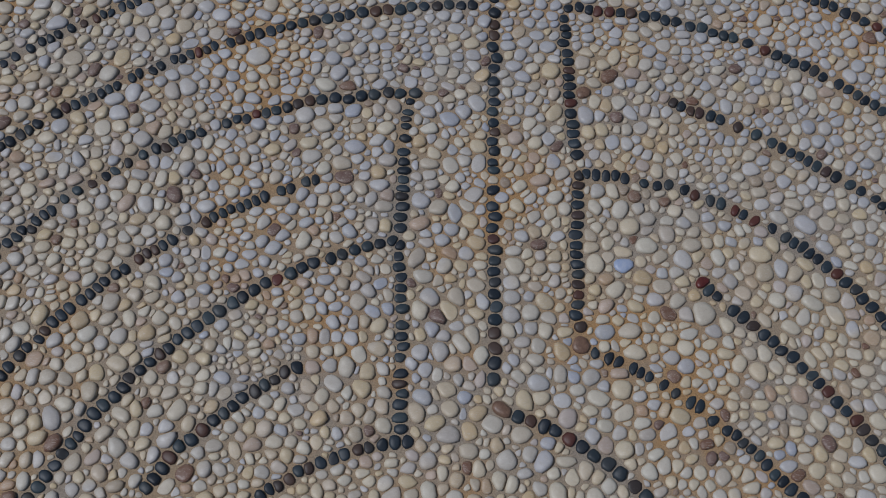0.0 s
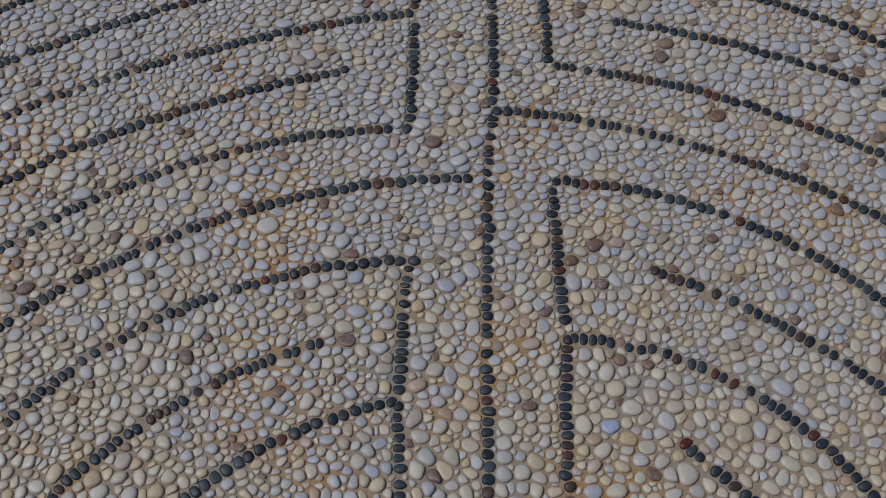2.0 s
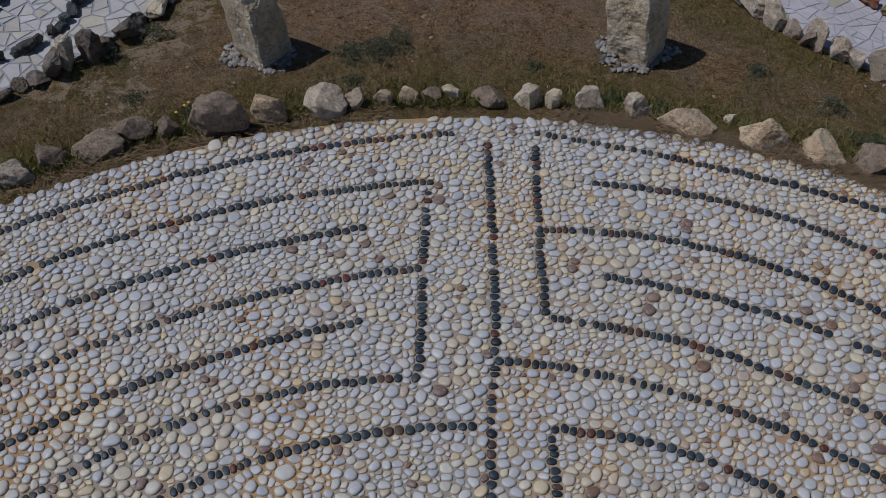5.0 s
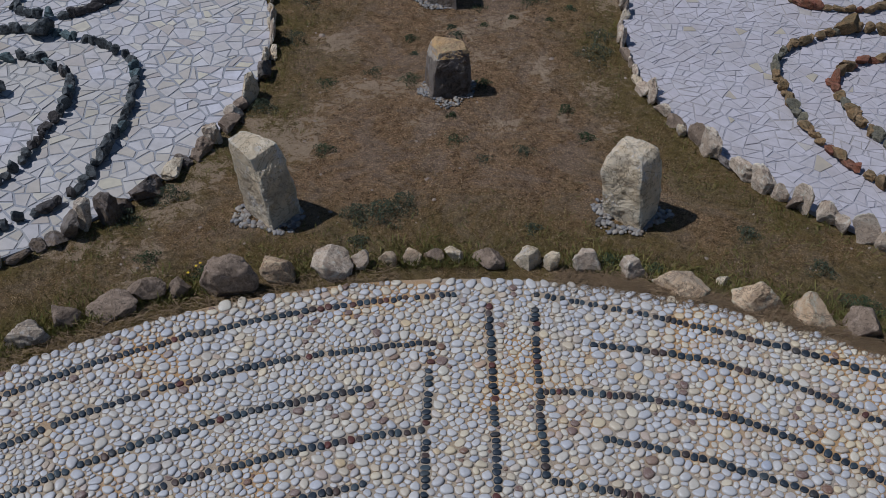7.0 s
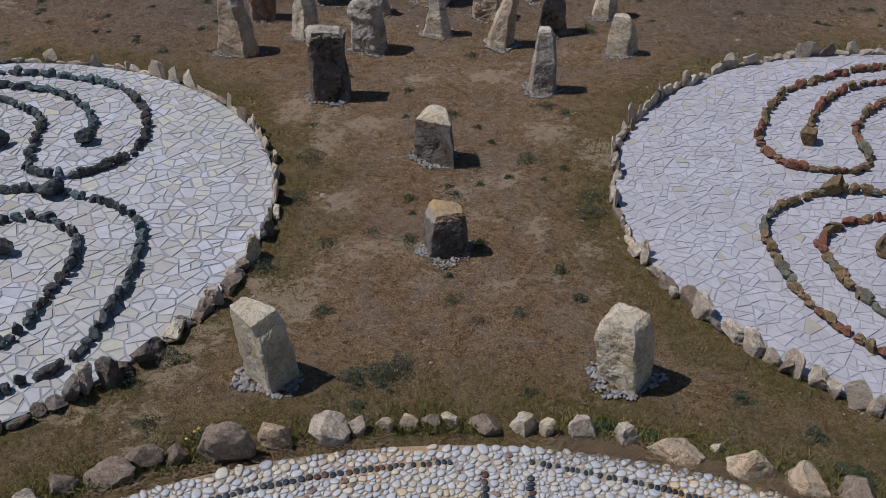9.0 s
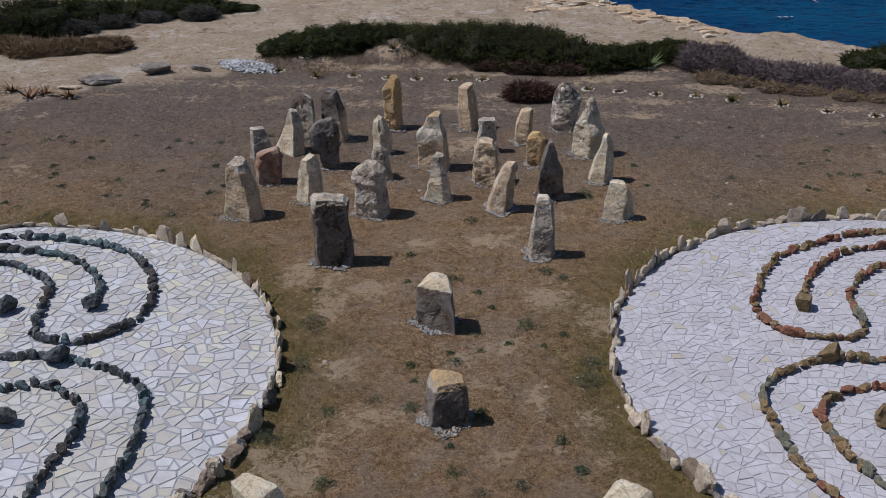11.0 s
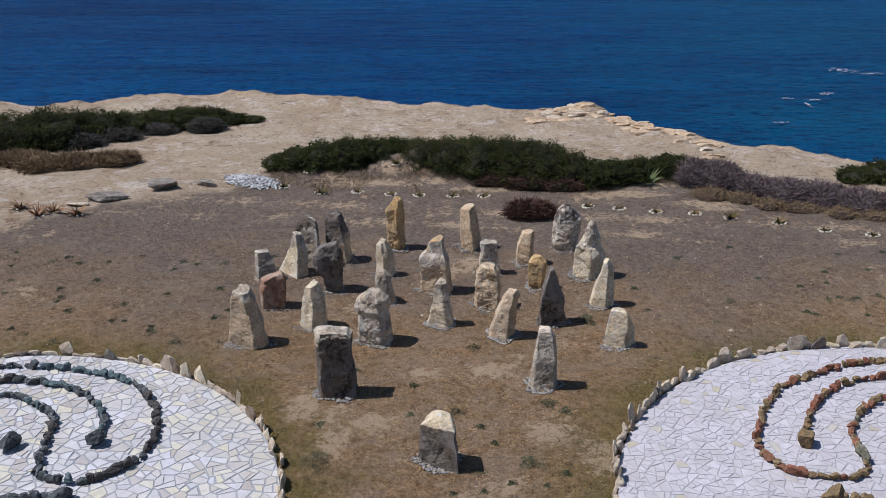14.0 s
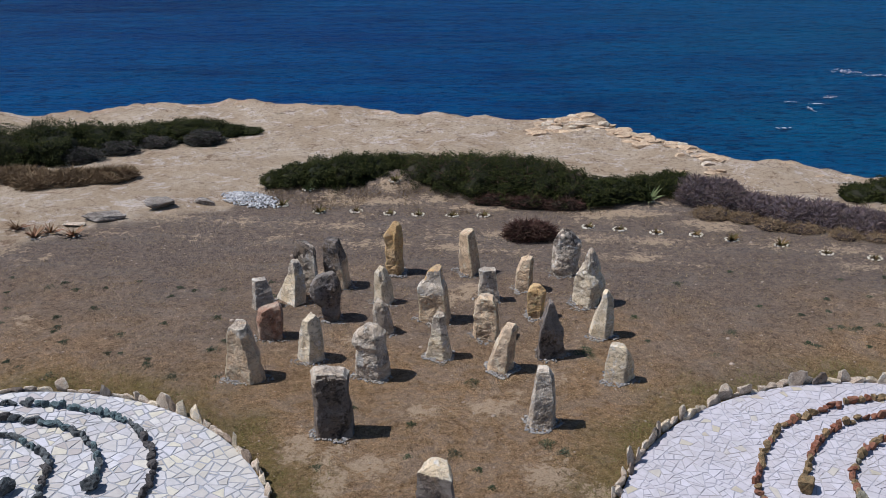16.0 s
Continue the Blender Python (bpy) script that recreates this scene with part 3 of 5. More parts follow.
for q, (x, y, sx, sy) in enumerate(((13.93, 34.48, 0.30, 0.20), (12.70, 32.75, 0.09, 0.42), (13.15, 33.45, 0.34, 0.06), (10.95, 30.14, 0.42, 0.035), (16.0, 38.8, 0.75, 0.42), (16.95, 38.1, 0.55, 0.16), (12.2, 33.7, 0.3, 0.03))):
    foam_patch(x, y, sx, sy, q * 3.7)


# ---- standing stones ----
def gravel_bed(x, y, rx, ry, count, rng, size=(0.008, 0.023)):
    """Loose grey and white pebbles round the foot of a stone."""
    a = rng.uniform(0, math.tau, count)
    r = rng.uniform(0.58, 1.0, count) * (1 + 0.16 * np.sin(a * 3 + x) + 0.1 * np.sin(a * 5 + y))
    p = np.c_[x + rx * r * np.cos(a), y + ry * r * np.sin(a) - 0.02, -0.022 + 0.02 * rng.random(count) * (1.15 - r)]
    s = rng.uniform(size[0], size[1], count)
    v, f = scatter(*ico(2), p, spin(rng.uniform(0, 7, count)), np.c_[s * rng.uniform(0.9, 1.4, count), s * rng.uniform(0.7, 1, count), s * rng.uniform(0.5, 0.8, count)])
    tagged(new("gravel", mesh_np("gravel", v, [f], M_GRAVEL)), "grey and white pebbles heaped round a standing stone's foot", "gravel", "gravel beds", "stuff")


def standing_stone(x, y, w, d, h, top, shift, material, label, seed, yaw=0.0, slope=0.0, belly=0.0, bulge=1.0, rough=1.0, facets=2, gravel=40, back=0.45, crown=None, profile=None, cap=None, cobble=False):
    """One rough upright stone of flat broken faces: w, d at the foot, top wide above, its crown moved sideways by
    shift, cut by slope.
    profile: height from 0 to 1 with the left and right flank there; cap: a crust of another stone from that height up,
    on two dark stones a painted sunlit flank."""
    rng = np.random.default_rng(seed)
    lean = 0.0
    if profile:
        lean, yaw, shift, back = math.radians(yaw), 0.0, 0.0, 0.18
        pt, pl, pr = np.array(profile).T
    rows, seg = 48, 64
    u = np.linspace(-0.12, 1.0, rows)
    a = np.arange(seg) * math.tau / seg
    # faces of the cross-section: four sides and some corners knocked off, each with its own taper
    face = [(math.radians(q) + rng.normal() * 0.16, r, s) for q, r, s in ((0, w / 2, 1), (90, d / 2, 0), (180, w / 2, 1), (270, d / 2, 0))]
    face += [(math.radians(q) + rng.normal() * 0.2, math.hypot(w, d) / 2 * rng.uniform(0.72, 0.92), 0.6) for q in rng.choice((45, 135, 225, 315), facets, False)]
    pts = []
    for q in u:
        t = max(q, 0)
        s = (top / w - 1) * t ** bulge
        r = np.full(seg, 9.0)
        for k, (b, dist, side) in enumerate(face):
            dd = dist * (1 + s * side - back * t * (1 - side)) + belly * math.sin(math.pi * t) + 0.05 * w * noise.noise((t * 2.4, k * 5.3, seed * 1.7))
            co = np.cos(a - b - lean)
            r = np.where(co > 0.05, np.minimum(r, dd / np.maximum(co, 0.05)), r)
        ex, ey = r * np.cos(a) + shift * t, r * np.sin(a)
        if profile:
            lo, hi = np.interp(t, pt, pl), np.interp(t, pt, pr)
            ey = ey * math.sqrt((hi - lo) / (ex.max() - ex.min()))
            ex = lo + (ex - ex.min()) / (ex.max() - ex.min()) * (hi - lo)
        pts.append(np.c_[ex, ey, np.full(seg, q * h)])
    if profile:
        shift = (pl[-1] + pr[-1]) / 2
    for q in (0.8, 0.5, 0.2):
        e = pts[rows - 1] - np.array([shift, 0, 0])
        pts.append(np.c_[e[:, :2] * q + np.array([shift, 0]), np.full(seg, h)])
    v = np.concatenate(pts + [np.array([[shift, 0, h]])])
    # broken crown: one main cut and two knocked-off edges
    for k in range(3):
        n = np.array([slope, rng.uniform(-0.14, 0.05), 1.0]) if k == 0 else np.array([rng.normal() * 0.9, rng.normal() * 0.6, 0.75])
        n /= np.linalg.norm(n)
        at = np.array([shift, 0, h * (0.99 if k == 0 else 0.97) - abs(slope) * top * 0.22])
        over = np.maximum(0, (v - at) @ n - (0.0 if k == 0 else top * rng.uniform(0.16, 0.30)))
        if profile and k:
            over = over * 0.35
        v = v - over[:, None] * n * 0.93
    away = (v - np.array([0, 0, 0.5 * h])) * np.array([1, 1, 0.25])
    away /= np.linalg.norm(away, axis=1)[:, None] + 1e-6
    big, small = fbm(v, 3.0, 2, 0.5, seed * 1.7), fbm(v, 9.0, 4, 0.7, seed * 2.3)
    v = v + away * (0.024 * big + 0.011 * small - 0.030 * np.maximum(0, fbm(v * np.array([1, 1, 0.7]), 5.0, 2, 0.5, seed) - 0.25))[:, None] * rough * (0.5 + w)
    m = rows + 3
    i = (np.arange(m - 1)[:, None] * seg + np.arange(seg)[None]).ravel()
    j = (np.arange(m - 1)[:, None] * seg + (np.arange(seg)[None] + 1) % seg).ravel()
    last = (m - 1) * seg + np.arange(seg)
    tip = np.stack([last, (m - 1) * seg + (np.arange(seg) + 1) % seg, np.full(seg, len(v) - 1)], 1)
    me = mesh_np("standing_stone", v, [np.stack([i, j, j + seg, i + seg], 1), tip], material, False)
    if cap:
        me.materials.append(cap[0])
        for p in me.polygons:
            c = p.center
            if c.z > h * (cap[1] + 0.30 * noise.noise((c.x * 5 + seed, c.y * 5, c.z * 4)) + 0.16 * noise.noise((c.x * 17, c.y * 17 + seed, c.z * 15)) + cap[2] * c.x):
                p.material_index = 1
    # Upward faces take the crown's stone; on the tall dark one it paints sunlight.
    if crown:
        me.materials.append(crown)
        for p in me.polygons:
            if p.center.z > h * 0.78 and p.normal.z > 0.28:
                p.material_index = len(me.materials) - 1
    ob = new("standing_stone", me)
    ob.matrix_basis = pose(x, y, -0.02, 0, 0, yaw)
    tagged(ob, label, "standing stone", "standing stones")
    if gravel:
        gravel_bed(x, y, w * 0.55 + 0.06, d * 0.55 + 0.09, int(gravel * (3.0 if cobble else 4.2)), rng, (0.010, 0.032) if cobble else (0.008, 0.023))


standing_stone(-2.0, 1.25, 0.48, 0.30, 0.81, 0.40, -0.02, M_PALE, "pale yellowish limestone block with a flat broken top", 11, yaw=-42, facets=1, slope=0.04, bulge=1.6, gravel=110, profile=((0, -.24, .27), (.4, -.27, .26), (.8, -.29, .20), (1, -.29, .12)), cobble=True)
standing_stone(1.30, 1.29, 0.49, 0.32, 0.80, 0.38, -0.05, M_PALE, "pale cream limestone block with a rounded shoulder", 12, yaw=-42, facets=1, slope=0.10, bulge=2.2, gravel=100, profile=((0, -.22, .26), (.3, -.25, .27), (.6, -.29, .24), (.75, -.27, .24), (.9, -.22, .20), (1, -.12, .08)), cobble=True)
# The grey cap towards the left paints in the sunlit flank.
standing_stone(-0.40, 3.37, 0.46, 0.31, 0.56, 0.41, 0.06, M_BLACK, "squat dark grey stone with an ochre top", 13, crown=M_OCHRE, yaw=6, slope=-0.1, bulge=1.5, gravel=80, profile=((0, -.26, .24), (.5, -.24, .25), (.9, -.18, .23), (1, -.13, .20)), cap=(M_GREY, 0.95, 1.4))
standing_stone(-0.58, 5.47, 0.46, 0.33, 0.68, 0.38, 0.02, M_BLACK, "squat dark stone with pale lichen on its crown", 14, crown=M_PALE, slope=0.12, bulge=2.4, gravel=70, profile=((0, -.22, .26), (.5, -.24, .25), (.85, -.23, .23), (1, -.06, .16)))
# Grey crown and left-hand cap paint in the sunlit top and side.
standing_stone(-2.11, 7.20, 0.48, 0.34, 1.03, 0.45, 0.0, M_BLACK, "tall blocky dark stone, its flat grey top painted as sunlit", 15, crown=M_GREY, yaw=12, bulge=1.2, slope=0.05, gravel=60, profile=((0, -.29, .30), (.5, -.30, .25), (.82, -.31, .24), (.9, -.31, .26), (1, -.26, .18)), cap=(M_GREY, 1.02, 0.9))
standing_stone(0.89, 7.47, 0.40, 0.29, 0.93, 0.28, -0.02, M_GREY, "slim grey stone with an ochre scar near its top", 16, yaw=-15, slope=-0.25, gravel=80, profile=((0, -.20, .22), (.5, -.14, .20), (.9, -.08, .16), (1, -.06, .10)), cap=(M_GREY, 0.70, -1.0))
standing_stone(-3.69, 8.78, 0.56, 0.38, 0.92, 0.33, 0.01, M_TAN, "tapering tan stone with a flat top", 17, yaw=-18, slope=-0.1, gravel=60, profile=((0, -.32, .32), (.5, -.27, .25), (.8, -.24, .15), (1, -.20, .08)), cap=(M_GREY, 0.85, 0))
standing_stone(-2.72, 9.35, 0.42, 0.30, 0.77, 0.19, 0.09, M_PALE, "small pale pointed stone leaning sideways", 18, yaw=-30, slope=-0.2, gravel=30, profile=((0, -.23, .21), (.4, -.21, .20), (.7, -.16, .16), (.9, -.12, .12), (1, -.08, .10)))
standing_stone(-1.68, 8.86, 0.50, 0.36, 0.88, 0.38, -0.01, M_GREY, "stout grey stone with a swollen rounded head", 19, yaw=-12, belly=0.035, bulge=2.5, rough=1.4, facets=4, gravel=50, profile=((0, -.26, .28), (.35, -.28, .28), (.55, -.24, .24), (.66, -.31, .23), (.85, -.26, .22), (1, -.10, .10)), cap=(M_GREY, 0.55, 0))
standing_stone(-3.55, 10.13, 0.44, 0.31, 0.62, 0.36, 0.06, M_RED, "low reddish stone with white streaks", 20, yaw=10, rough=1.4, slope=-0.3, gravel=20, profile=((0, -.22, .22), (.5, -.25, .24), (.88, -.20, .22), (1, .02, .18)))
standing_stone(-3.88, 11.28, 0.36, 0.26, 0.55, 0.34, 0.0, M_GREY, "low grey block behind a reddish stone", 21, gravel=0)
standing_stone(-3.40, 11.55, 0.66, 0.36, 0.80, 0.16, 0.06, M_PALE, "pale slab leaning against a taller grey stone", 22, yaw=-35, slope=0.4, gravel=30, profile=((0, -.30, .27), (.3, -.20, .26), (.6, -.06, .24), (1, .02, .18)), cap=(M_GREY, 0.72, 0))
standing_stone(-3.22, 12.05, 0.46, 0.30, 0.97, 0.26, -0.06, M_GREY, "grey stone with a notched top", 23, slope=0.35, gravel=0, profile=((0, -.20, .28), (.6, -.20, .24), (.85, -.16, .20), (1, -.12, -.02)), cap=(M_BLACK, 0.80, 0))
standing_stone(-2.58, 10.81, 0.34, 0.26, 0.88, 0.36, -0.03, M_BLACK, "dark top-heavy stone on a narrow foot", 24, yaw=8, belly=0.06, bulge=0.8, rough=1.3, facets=4, back=0.1, gravel=30, profile=((0, -.14, .15), (.3, -.16, .16), (.42, -.29, .17), (.55, -.34, .18), (.8, -.34, .17), (.93, -.25, .12), (1, -.12, .06)))
standing_stone(-2.60, 12.24, 0.52, 0.36, 0.95, 0.34, -0.03, M_TAN, "dark grey stone with a tan flank", 25, slope=0.15, gravel=40, profile=((0, -.25, .20), (.5, -.28, .14), (.85, -.28, .05), (1, -.22, -.02)), cap=(M_BLACK, 0.45, 1.6))
standing_stone(-1.63, 10.32, 0.34, 0.24, 0.59, 0.24, -0.01, M_GREY, "small plain grey upright stone", 26, yaw=-20, gravel=25, profile=((0, -.17, .18), (.5, -.17, .14), (.85, -.16, .08), (1, -.10, .0)))
standing_stone(-1.71, 11.50, 0.39, 0.27, 0.70, 0.18, -0.10, M_PALE, "small tan stone with a pointed tip", 27, yaw=-30, slope=0.3, gravel=25, profile=((0, -.19, .18), (.5, -.18, .14), (.85, -.16, .06), (1, -.09, -.01)))
standing_stone(-1.59, 12.83, 0.40, 0.29, 1.06, 0.24, 0.01, M_OCHRE, "tall ochre stone with a jagged crown", 28, yaw=-15, slope=0.5, rough=1.7, facets=3, gravel=40, profile=((0, -.18, .18), (.35, -.19, .15), (.6, -.20, .15), (.75, -.19, .14), (.87, -.12, .13), (1, -.03, .08)))
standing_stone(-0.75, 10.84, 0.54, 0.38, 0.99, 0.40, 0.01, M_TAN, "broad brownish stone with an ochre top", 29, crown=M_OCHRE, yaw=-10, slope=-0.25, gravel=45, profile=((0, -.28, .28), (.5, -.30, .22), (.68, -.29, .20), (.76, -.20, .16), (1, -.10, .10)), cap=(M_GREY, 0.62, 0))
standing_stone(-0.64, 9.48, 0.38, 0.27, 0.76, 0.19, 0.0, M_PALE, "small pale tapering stone", 30, yaw=-18, gravel=70, profile=((0, -.23, .20), (.5, -.16, .14), (1, -.10, .08)), cap=(M_GREY, 0.62, 0))
standing_stone(-0.15, 12.87, 0.46, 0.34, 0.88, 0.36, -0.03, M_TAN, "upright tan block with a slanted top", 31, yaw=-32, slope=-0.25, gravel=35, profile=((0, -.20, .22), (.5, -.22, .16), (.9, -.20, .10), (1, -.12, .08)))
standing_stone(0.20, 11.61, 0.38, 0.27, 0.62, 0.27, -0.04, M_GREY, "small grey stone with a hollow near its top", 32, rough=1.3, gravel=25)
standing_stone(0.13, 10.21, 0.46, 0.32, 0.74, 0.38, -0.01, M_TAN, "stubby tan stone with an uneven top", 33, yaw=-14, rough=1.2, gravel=30, profile=((0, -.23, .22), (.5, -.20, .22), (.85, -.20, .20), (1, -.12, .12)))
standing_stone(0.86, 12.10, 0.35, 0.25, 0.65, 0.26, 0.03, M_TAN, "small tan block with a sloping top", 34, yaw=-25, slope=-0.3, gravel=45, profile=((0, -.16, .16), (.5, -.14, .16), (.9, -.05, .17), (1, .0, .15)))
standing_stone(1.03, 10.99, 0.34, 0.24, 0.60, 0.30, -0.01, M_OCHRE, "small yellowish stone with a rounded top", 35, yaw=-20, bulge=2.5, gravel=50, profile=((0, -.15, .12), (.5, -.18, .15), (.8, -.17, .15), (1, -.08, .05)))
standing_stone(0.37, 9.08, 0.42, 0.32, 0.79, 0.27, 0.10, M_TAN, "tan stone leaning sideways", 36, yaw=-22, slope=-0.15, gravel=90, profile=((0, -.24, .20), (.6, -.10, .22), (.9, .0, .26), (1, .06, .20)))
standing_stone(1.19, 9.57, 0.44, 0.31, 0.98, 0.15, -0.05, M_BLACK, "dark pointed stone among paler ones", 37, yaw=12, rough=1.2, gravel=30, profile=((0, -.24, .24), (.5, -.20, .18), (.8, -.12, .08), (1, -.06, .0)))
standing_stone(1.68, 12.86, 0.58, 0.40, 0.88, 0.36, -0.06, M_GREY, "broad grey rounded stone", 38, yaw=-15, bulge=2.2, rough=1.4, facets=4, gravel=30, profile=((0, -.24, .22), (.4, -.25, .30), (.7, -.22, .32), (.9, -.14, .16), (1, -.06, .05)), cap=(M_BLACK, 0.85, 0))
standing_stone(1.98, 11.54, 0.64, 0.44, 1.05, 0.18, -0.04, M_PALE, "large cracked tan stone with a pointed top", 39, yaw=-32, bulge=1.3, facets=3, rough=1.3, gravel=60, profile=((0, -.26, .24), (.35, -.24, .34), (.55, -.20, .25), (.8, -.08, .16), (.95, -.04, .10), (1, .0, .06)), cap=(M_GREY, 0.82, -0.5))
standing_stone(2.09, 10.27, 0.40, 0.29, 0.83, 0.18, 0.03, M_PALE, "slim pale stone with a slanting edge", 40, yaw=-35, slope=-0.4, gravel=45, profile=((0, -.20, .20), (.5, -.12, .20), (.8, -.02, .18), (1, .0, .08)))
standing_stone(2.18, 8.78, 0.39, 0.28, 0.60, 0.27, 0.01, M_PALE, "small whitish rounded stone", 41, yaw=-25, bulge=2.5, rough=0.6, gravel=50)


# ---- rocks round the pebble circle ----
def border_rock(x, y, w, h, material, label, seed, d=None, yaw=0):
    rng = np.random.default_rng(seed)
    v, f = rock_shape(rng, w, d or w * 0.7, h * 1.15, 5, 9, 0.11)
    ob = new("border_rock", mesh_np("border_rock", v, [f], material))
    ob.matrix_basis = pose(x, y + 0.06, -0.03, 0, 0, yaw)
    tagged(ob, label, "rock", "rocks round the pebble circle")


border_rock(-3.75, -0.46, 0.34, 0.17, M_GREY, "angular whitish rock beside the pebble paving", 51, yaw=30)
border_rock(-3.50, -0.26, 0.30, 0.20, M_BUFF, "blocky pale rock beside the pebble paving", 52, yaw=20)
border_rock(-3.12, -0.11, 0.46, 0.16, M_BUFF, "long low white rock beside the pebble paving", 53, yaw=20)
border_rock(-2.89, 0.05, 0.34, 0.22, M_BUFF, "round pitted pinkish-grey rock", 54)
border_rock(-2.60, 0.09, 0.22, 0.21, M_BUFF, "small round brown-grey rock", 55)
border_rock(-2.22, 0.19, 0.52, 0.42, M_BUFF, "large pointed grey-brown rock", 56, d=0.3, yaw=10)
border_rock(-1.81, 0.33, 0.32, 0.27, M_TAN, "tan pointed rock in dry grass", 57)
border_rock(-1.40, 0.42, 0.46, 0.27, M_EDGE, "large white pitted rock", 58)
border_rock(-1.10, 0.49, 0.19, 0.20, M_EDGE, "small pointed white rock", 59)
border_rock(-0.86, 0.52, 0.19, 0.18, M_TAN, "small rounded tan rock", 60)
border_rock(-0.67, 0.55, 0.19, 0.15, M_TAN, "small flat tan rock", 61)
border_rock(-0.47, 0.57, 0.18, 0.13, M_BUFF, "small low grey rock", 62)
border_rock(-0.28, 0.59, 0.20, 0.14, M_PALE, "small low cream rock", 63)
border_rock(0.02, 0.54, 0.31, 0.17, M_BUFF, "broad white and grey lichened rock", 64)
border_rock(0.35, 0.52, 0.26, 0.19, M_PALE, "round cream rock in dry grass", 65)
border_rock(0.57, 0.47, 0.17, 0.21, M_PALE, "narrow pointed pale rock", 66)
border_rock(0.86, 0.47, 0.30, 0.22, M_EDGE, "white rock with a raised shoulder", 67, yaw=-15)
border_rock(1.24, 0.41, 0.28, 0.23, M_EDGE, "white angular rock in green grass", 68)
border_rock(1.65, 0.26, 0.46, 0.21, M_TAN, "low greyish tan rock", 69, yaw=-15)
border_rock(2.02, 0.31, 0.13, 0.09, M_PALE, "small pale rock among larger ones", 70)
border_rock(2.25, 0.08, 0.48, 0.23, M_TAN, "low wide tan rock", 71, yaw=-20)
border_rock(2.65, -0.10, 0.40, 0.23, M_TAN, "tan rock with a dark crack", 72, yaw=-20)
border_rock(3.06, -0.26, 0.38, 0.22, M_BUFF, "pale rounded rock in green grass", 73, yaw=-25)
border_rock(3.45, -0.50, 0.38, 0.20, M_EDGE, "pale low rock beside pebble paving", 74, yaw=-25)
border_rock(-4.10, -0.72, 0.36, 0.18, M_EDGE, "pale low rock beside pebble paving", 75, yaw=25)


# ---- the two white labyrinth plazas ----
def smooth_line(points, step):
    """Evenly spaced places and headings along a soft curve through the points."""
    p = np.array(points, dtype=float)
    q = np.concatenate([[2 * p[0] - p[1]], p, [2 * p[-1] - p[-2]]])
    out = []
    for k in range(1, len(q) - 2):
        for t in np.linspace(0, 1, 24, endpoint=False):
            out.append(0.5 * (2 * q[k] + (q[k + 1] - q[k - 1]) * t + (2 * q[k - 1] - 5 * q[k] + 4 * q[k + 1] - q[k + 2]) * t * t + (3 * q[k] - q[k - 1] - 3 * q[k + 1] + q[k + 2]) * t ** 3))
    out = np.array(out + [p[-1]])
    s = np.concatenate([[0], np.cumsum(np.hypot(*np.diff(out, axis=0).T))])
    w = np.arange(0, s[-1], step)
    x, y = np.interp(w, s, out[:, 0]), np.interp(w, s, out[:, 1])
    return np.c_[x, y], np.degrees(np.arctan2(np.gradient(y), np.gradient(x)))


def rock_line(points, materials, label, seed, size=0.148, height=0.108, base=0.02):
    """A row of rocks set along a curve: one thing, each rock a part."""
    rng = np.random.default_rng(seed)
    at, turn = smooth_line(points, size * 0.86)
    row = tagged(new("rock_line"), label, "rock row", "labyrinth rows")
    tone = 0.0
    for (x, y), a in zip(at, turn):
        k = rng.uniform(0.6, 1.6)
        v, f = rock_shape(rng, size * k, size * 0.72 * rng.uniform(0.75, 1.2), height * rng.uniform(0.6, 1.45), 3, 7, 0.20, 0.12)
        tone = 0.75 * tone + rng.normal() * 0.6
        m = materials[1] if tone > 0.7 else materials[2] if tone < -0.75 else materials[0]
        ob = child("rock", mesh_np("rock", v, [f], m, False), row)
        ob.matrix_basis = pose(x + rng.normal() * 0.012, y + rng.normal() * 0.012, base, rng.normal() * 6, rng.normal() * 6, a + rng.normal() * 18)


def end_rock(x, y, w, h, material, label, seed, base=0.02):
    rng = np.random.default_rng(seed)
    v, f = rock_shape(rng, w, w * 0.8, h, 4, 9, 0.12, 0.12)
    ob = new("rock", mesh_np("rock", v, [f], material, False))
    ob.matrix_basis = pose(x, y, base, 0, 0, rng.uniform(0, 90))
    tagged(ob, label, "rock", "rocks at the labyrinth row ends")


def edging(centre, radius, start, stop, label, seed, near):
    """Stones on edge round a plaza; near(angle) tells how bulky they are."""
    rng = np.random.default_rng(seed)
    row = tagged(new("stone_edging"), label, "stone edging", "plaza edgings")
    a = start
    while a < stop:
        b = near(a)
        w = rng.uniform(0.10, 0.30) * (1 + 0.45 * b)
        h = (0.10 + 0.26 * rng.random() ** 1.6) * (1 + 0.15 * b)
        v, f = rock_shape(rng, w * 1.08, (0.075 + 0.15 * b) * rng.uniform(0.7, 1.4), h, 4, 10, 0.12, 0.12)
        mid = math.radians(a) + w / radius / 2
        rr = radius + rng.normal() * 0.025 + 0.03
        m = (M_BLACK if rng.random() < 0.3 + 0.5 * b else M_BUFF) if rng.random() < 0.15 + 0.6 * b else (M_EDGE if rng.random() < 0.75 else M_PALE)
        ob = child("edging_stone", mesh_np("edging_stone", v, [f], m, False), row)
        ob.matrix_basis = pose(centre.x + rr * math.cos(mid), centre.y + rr * math.sin(mid), -0.04, rng.normal() * 5, rng.normal() * 9, math.degrees(mid) + 90 + rng.normal() * 8)
        a += math.degrees(w / radius) * rng.uniform(0.72, 0.95)


def slab(name, centre, radius, material, top, label, category):
    """A round bed with thickness."""
    n = 128
    ang = np.arange(n) * math.tau / n
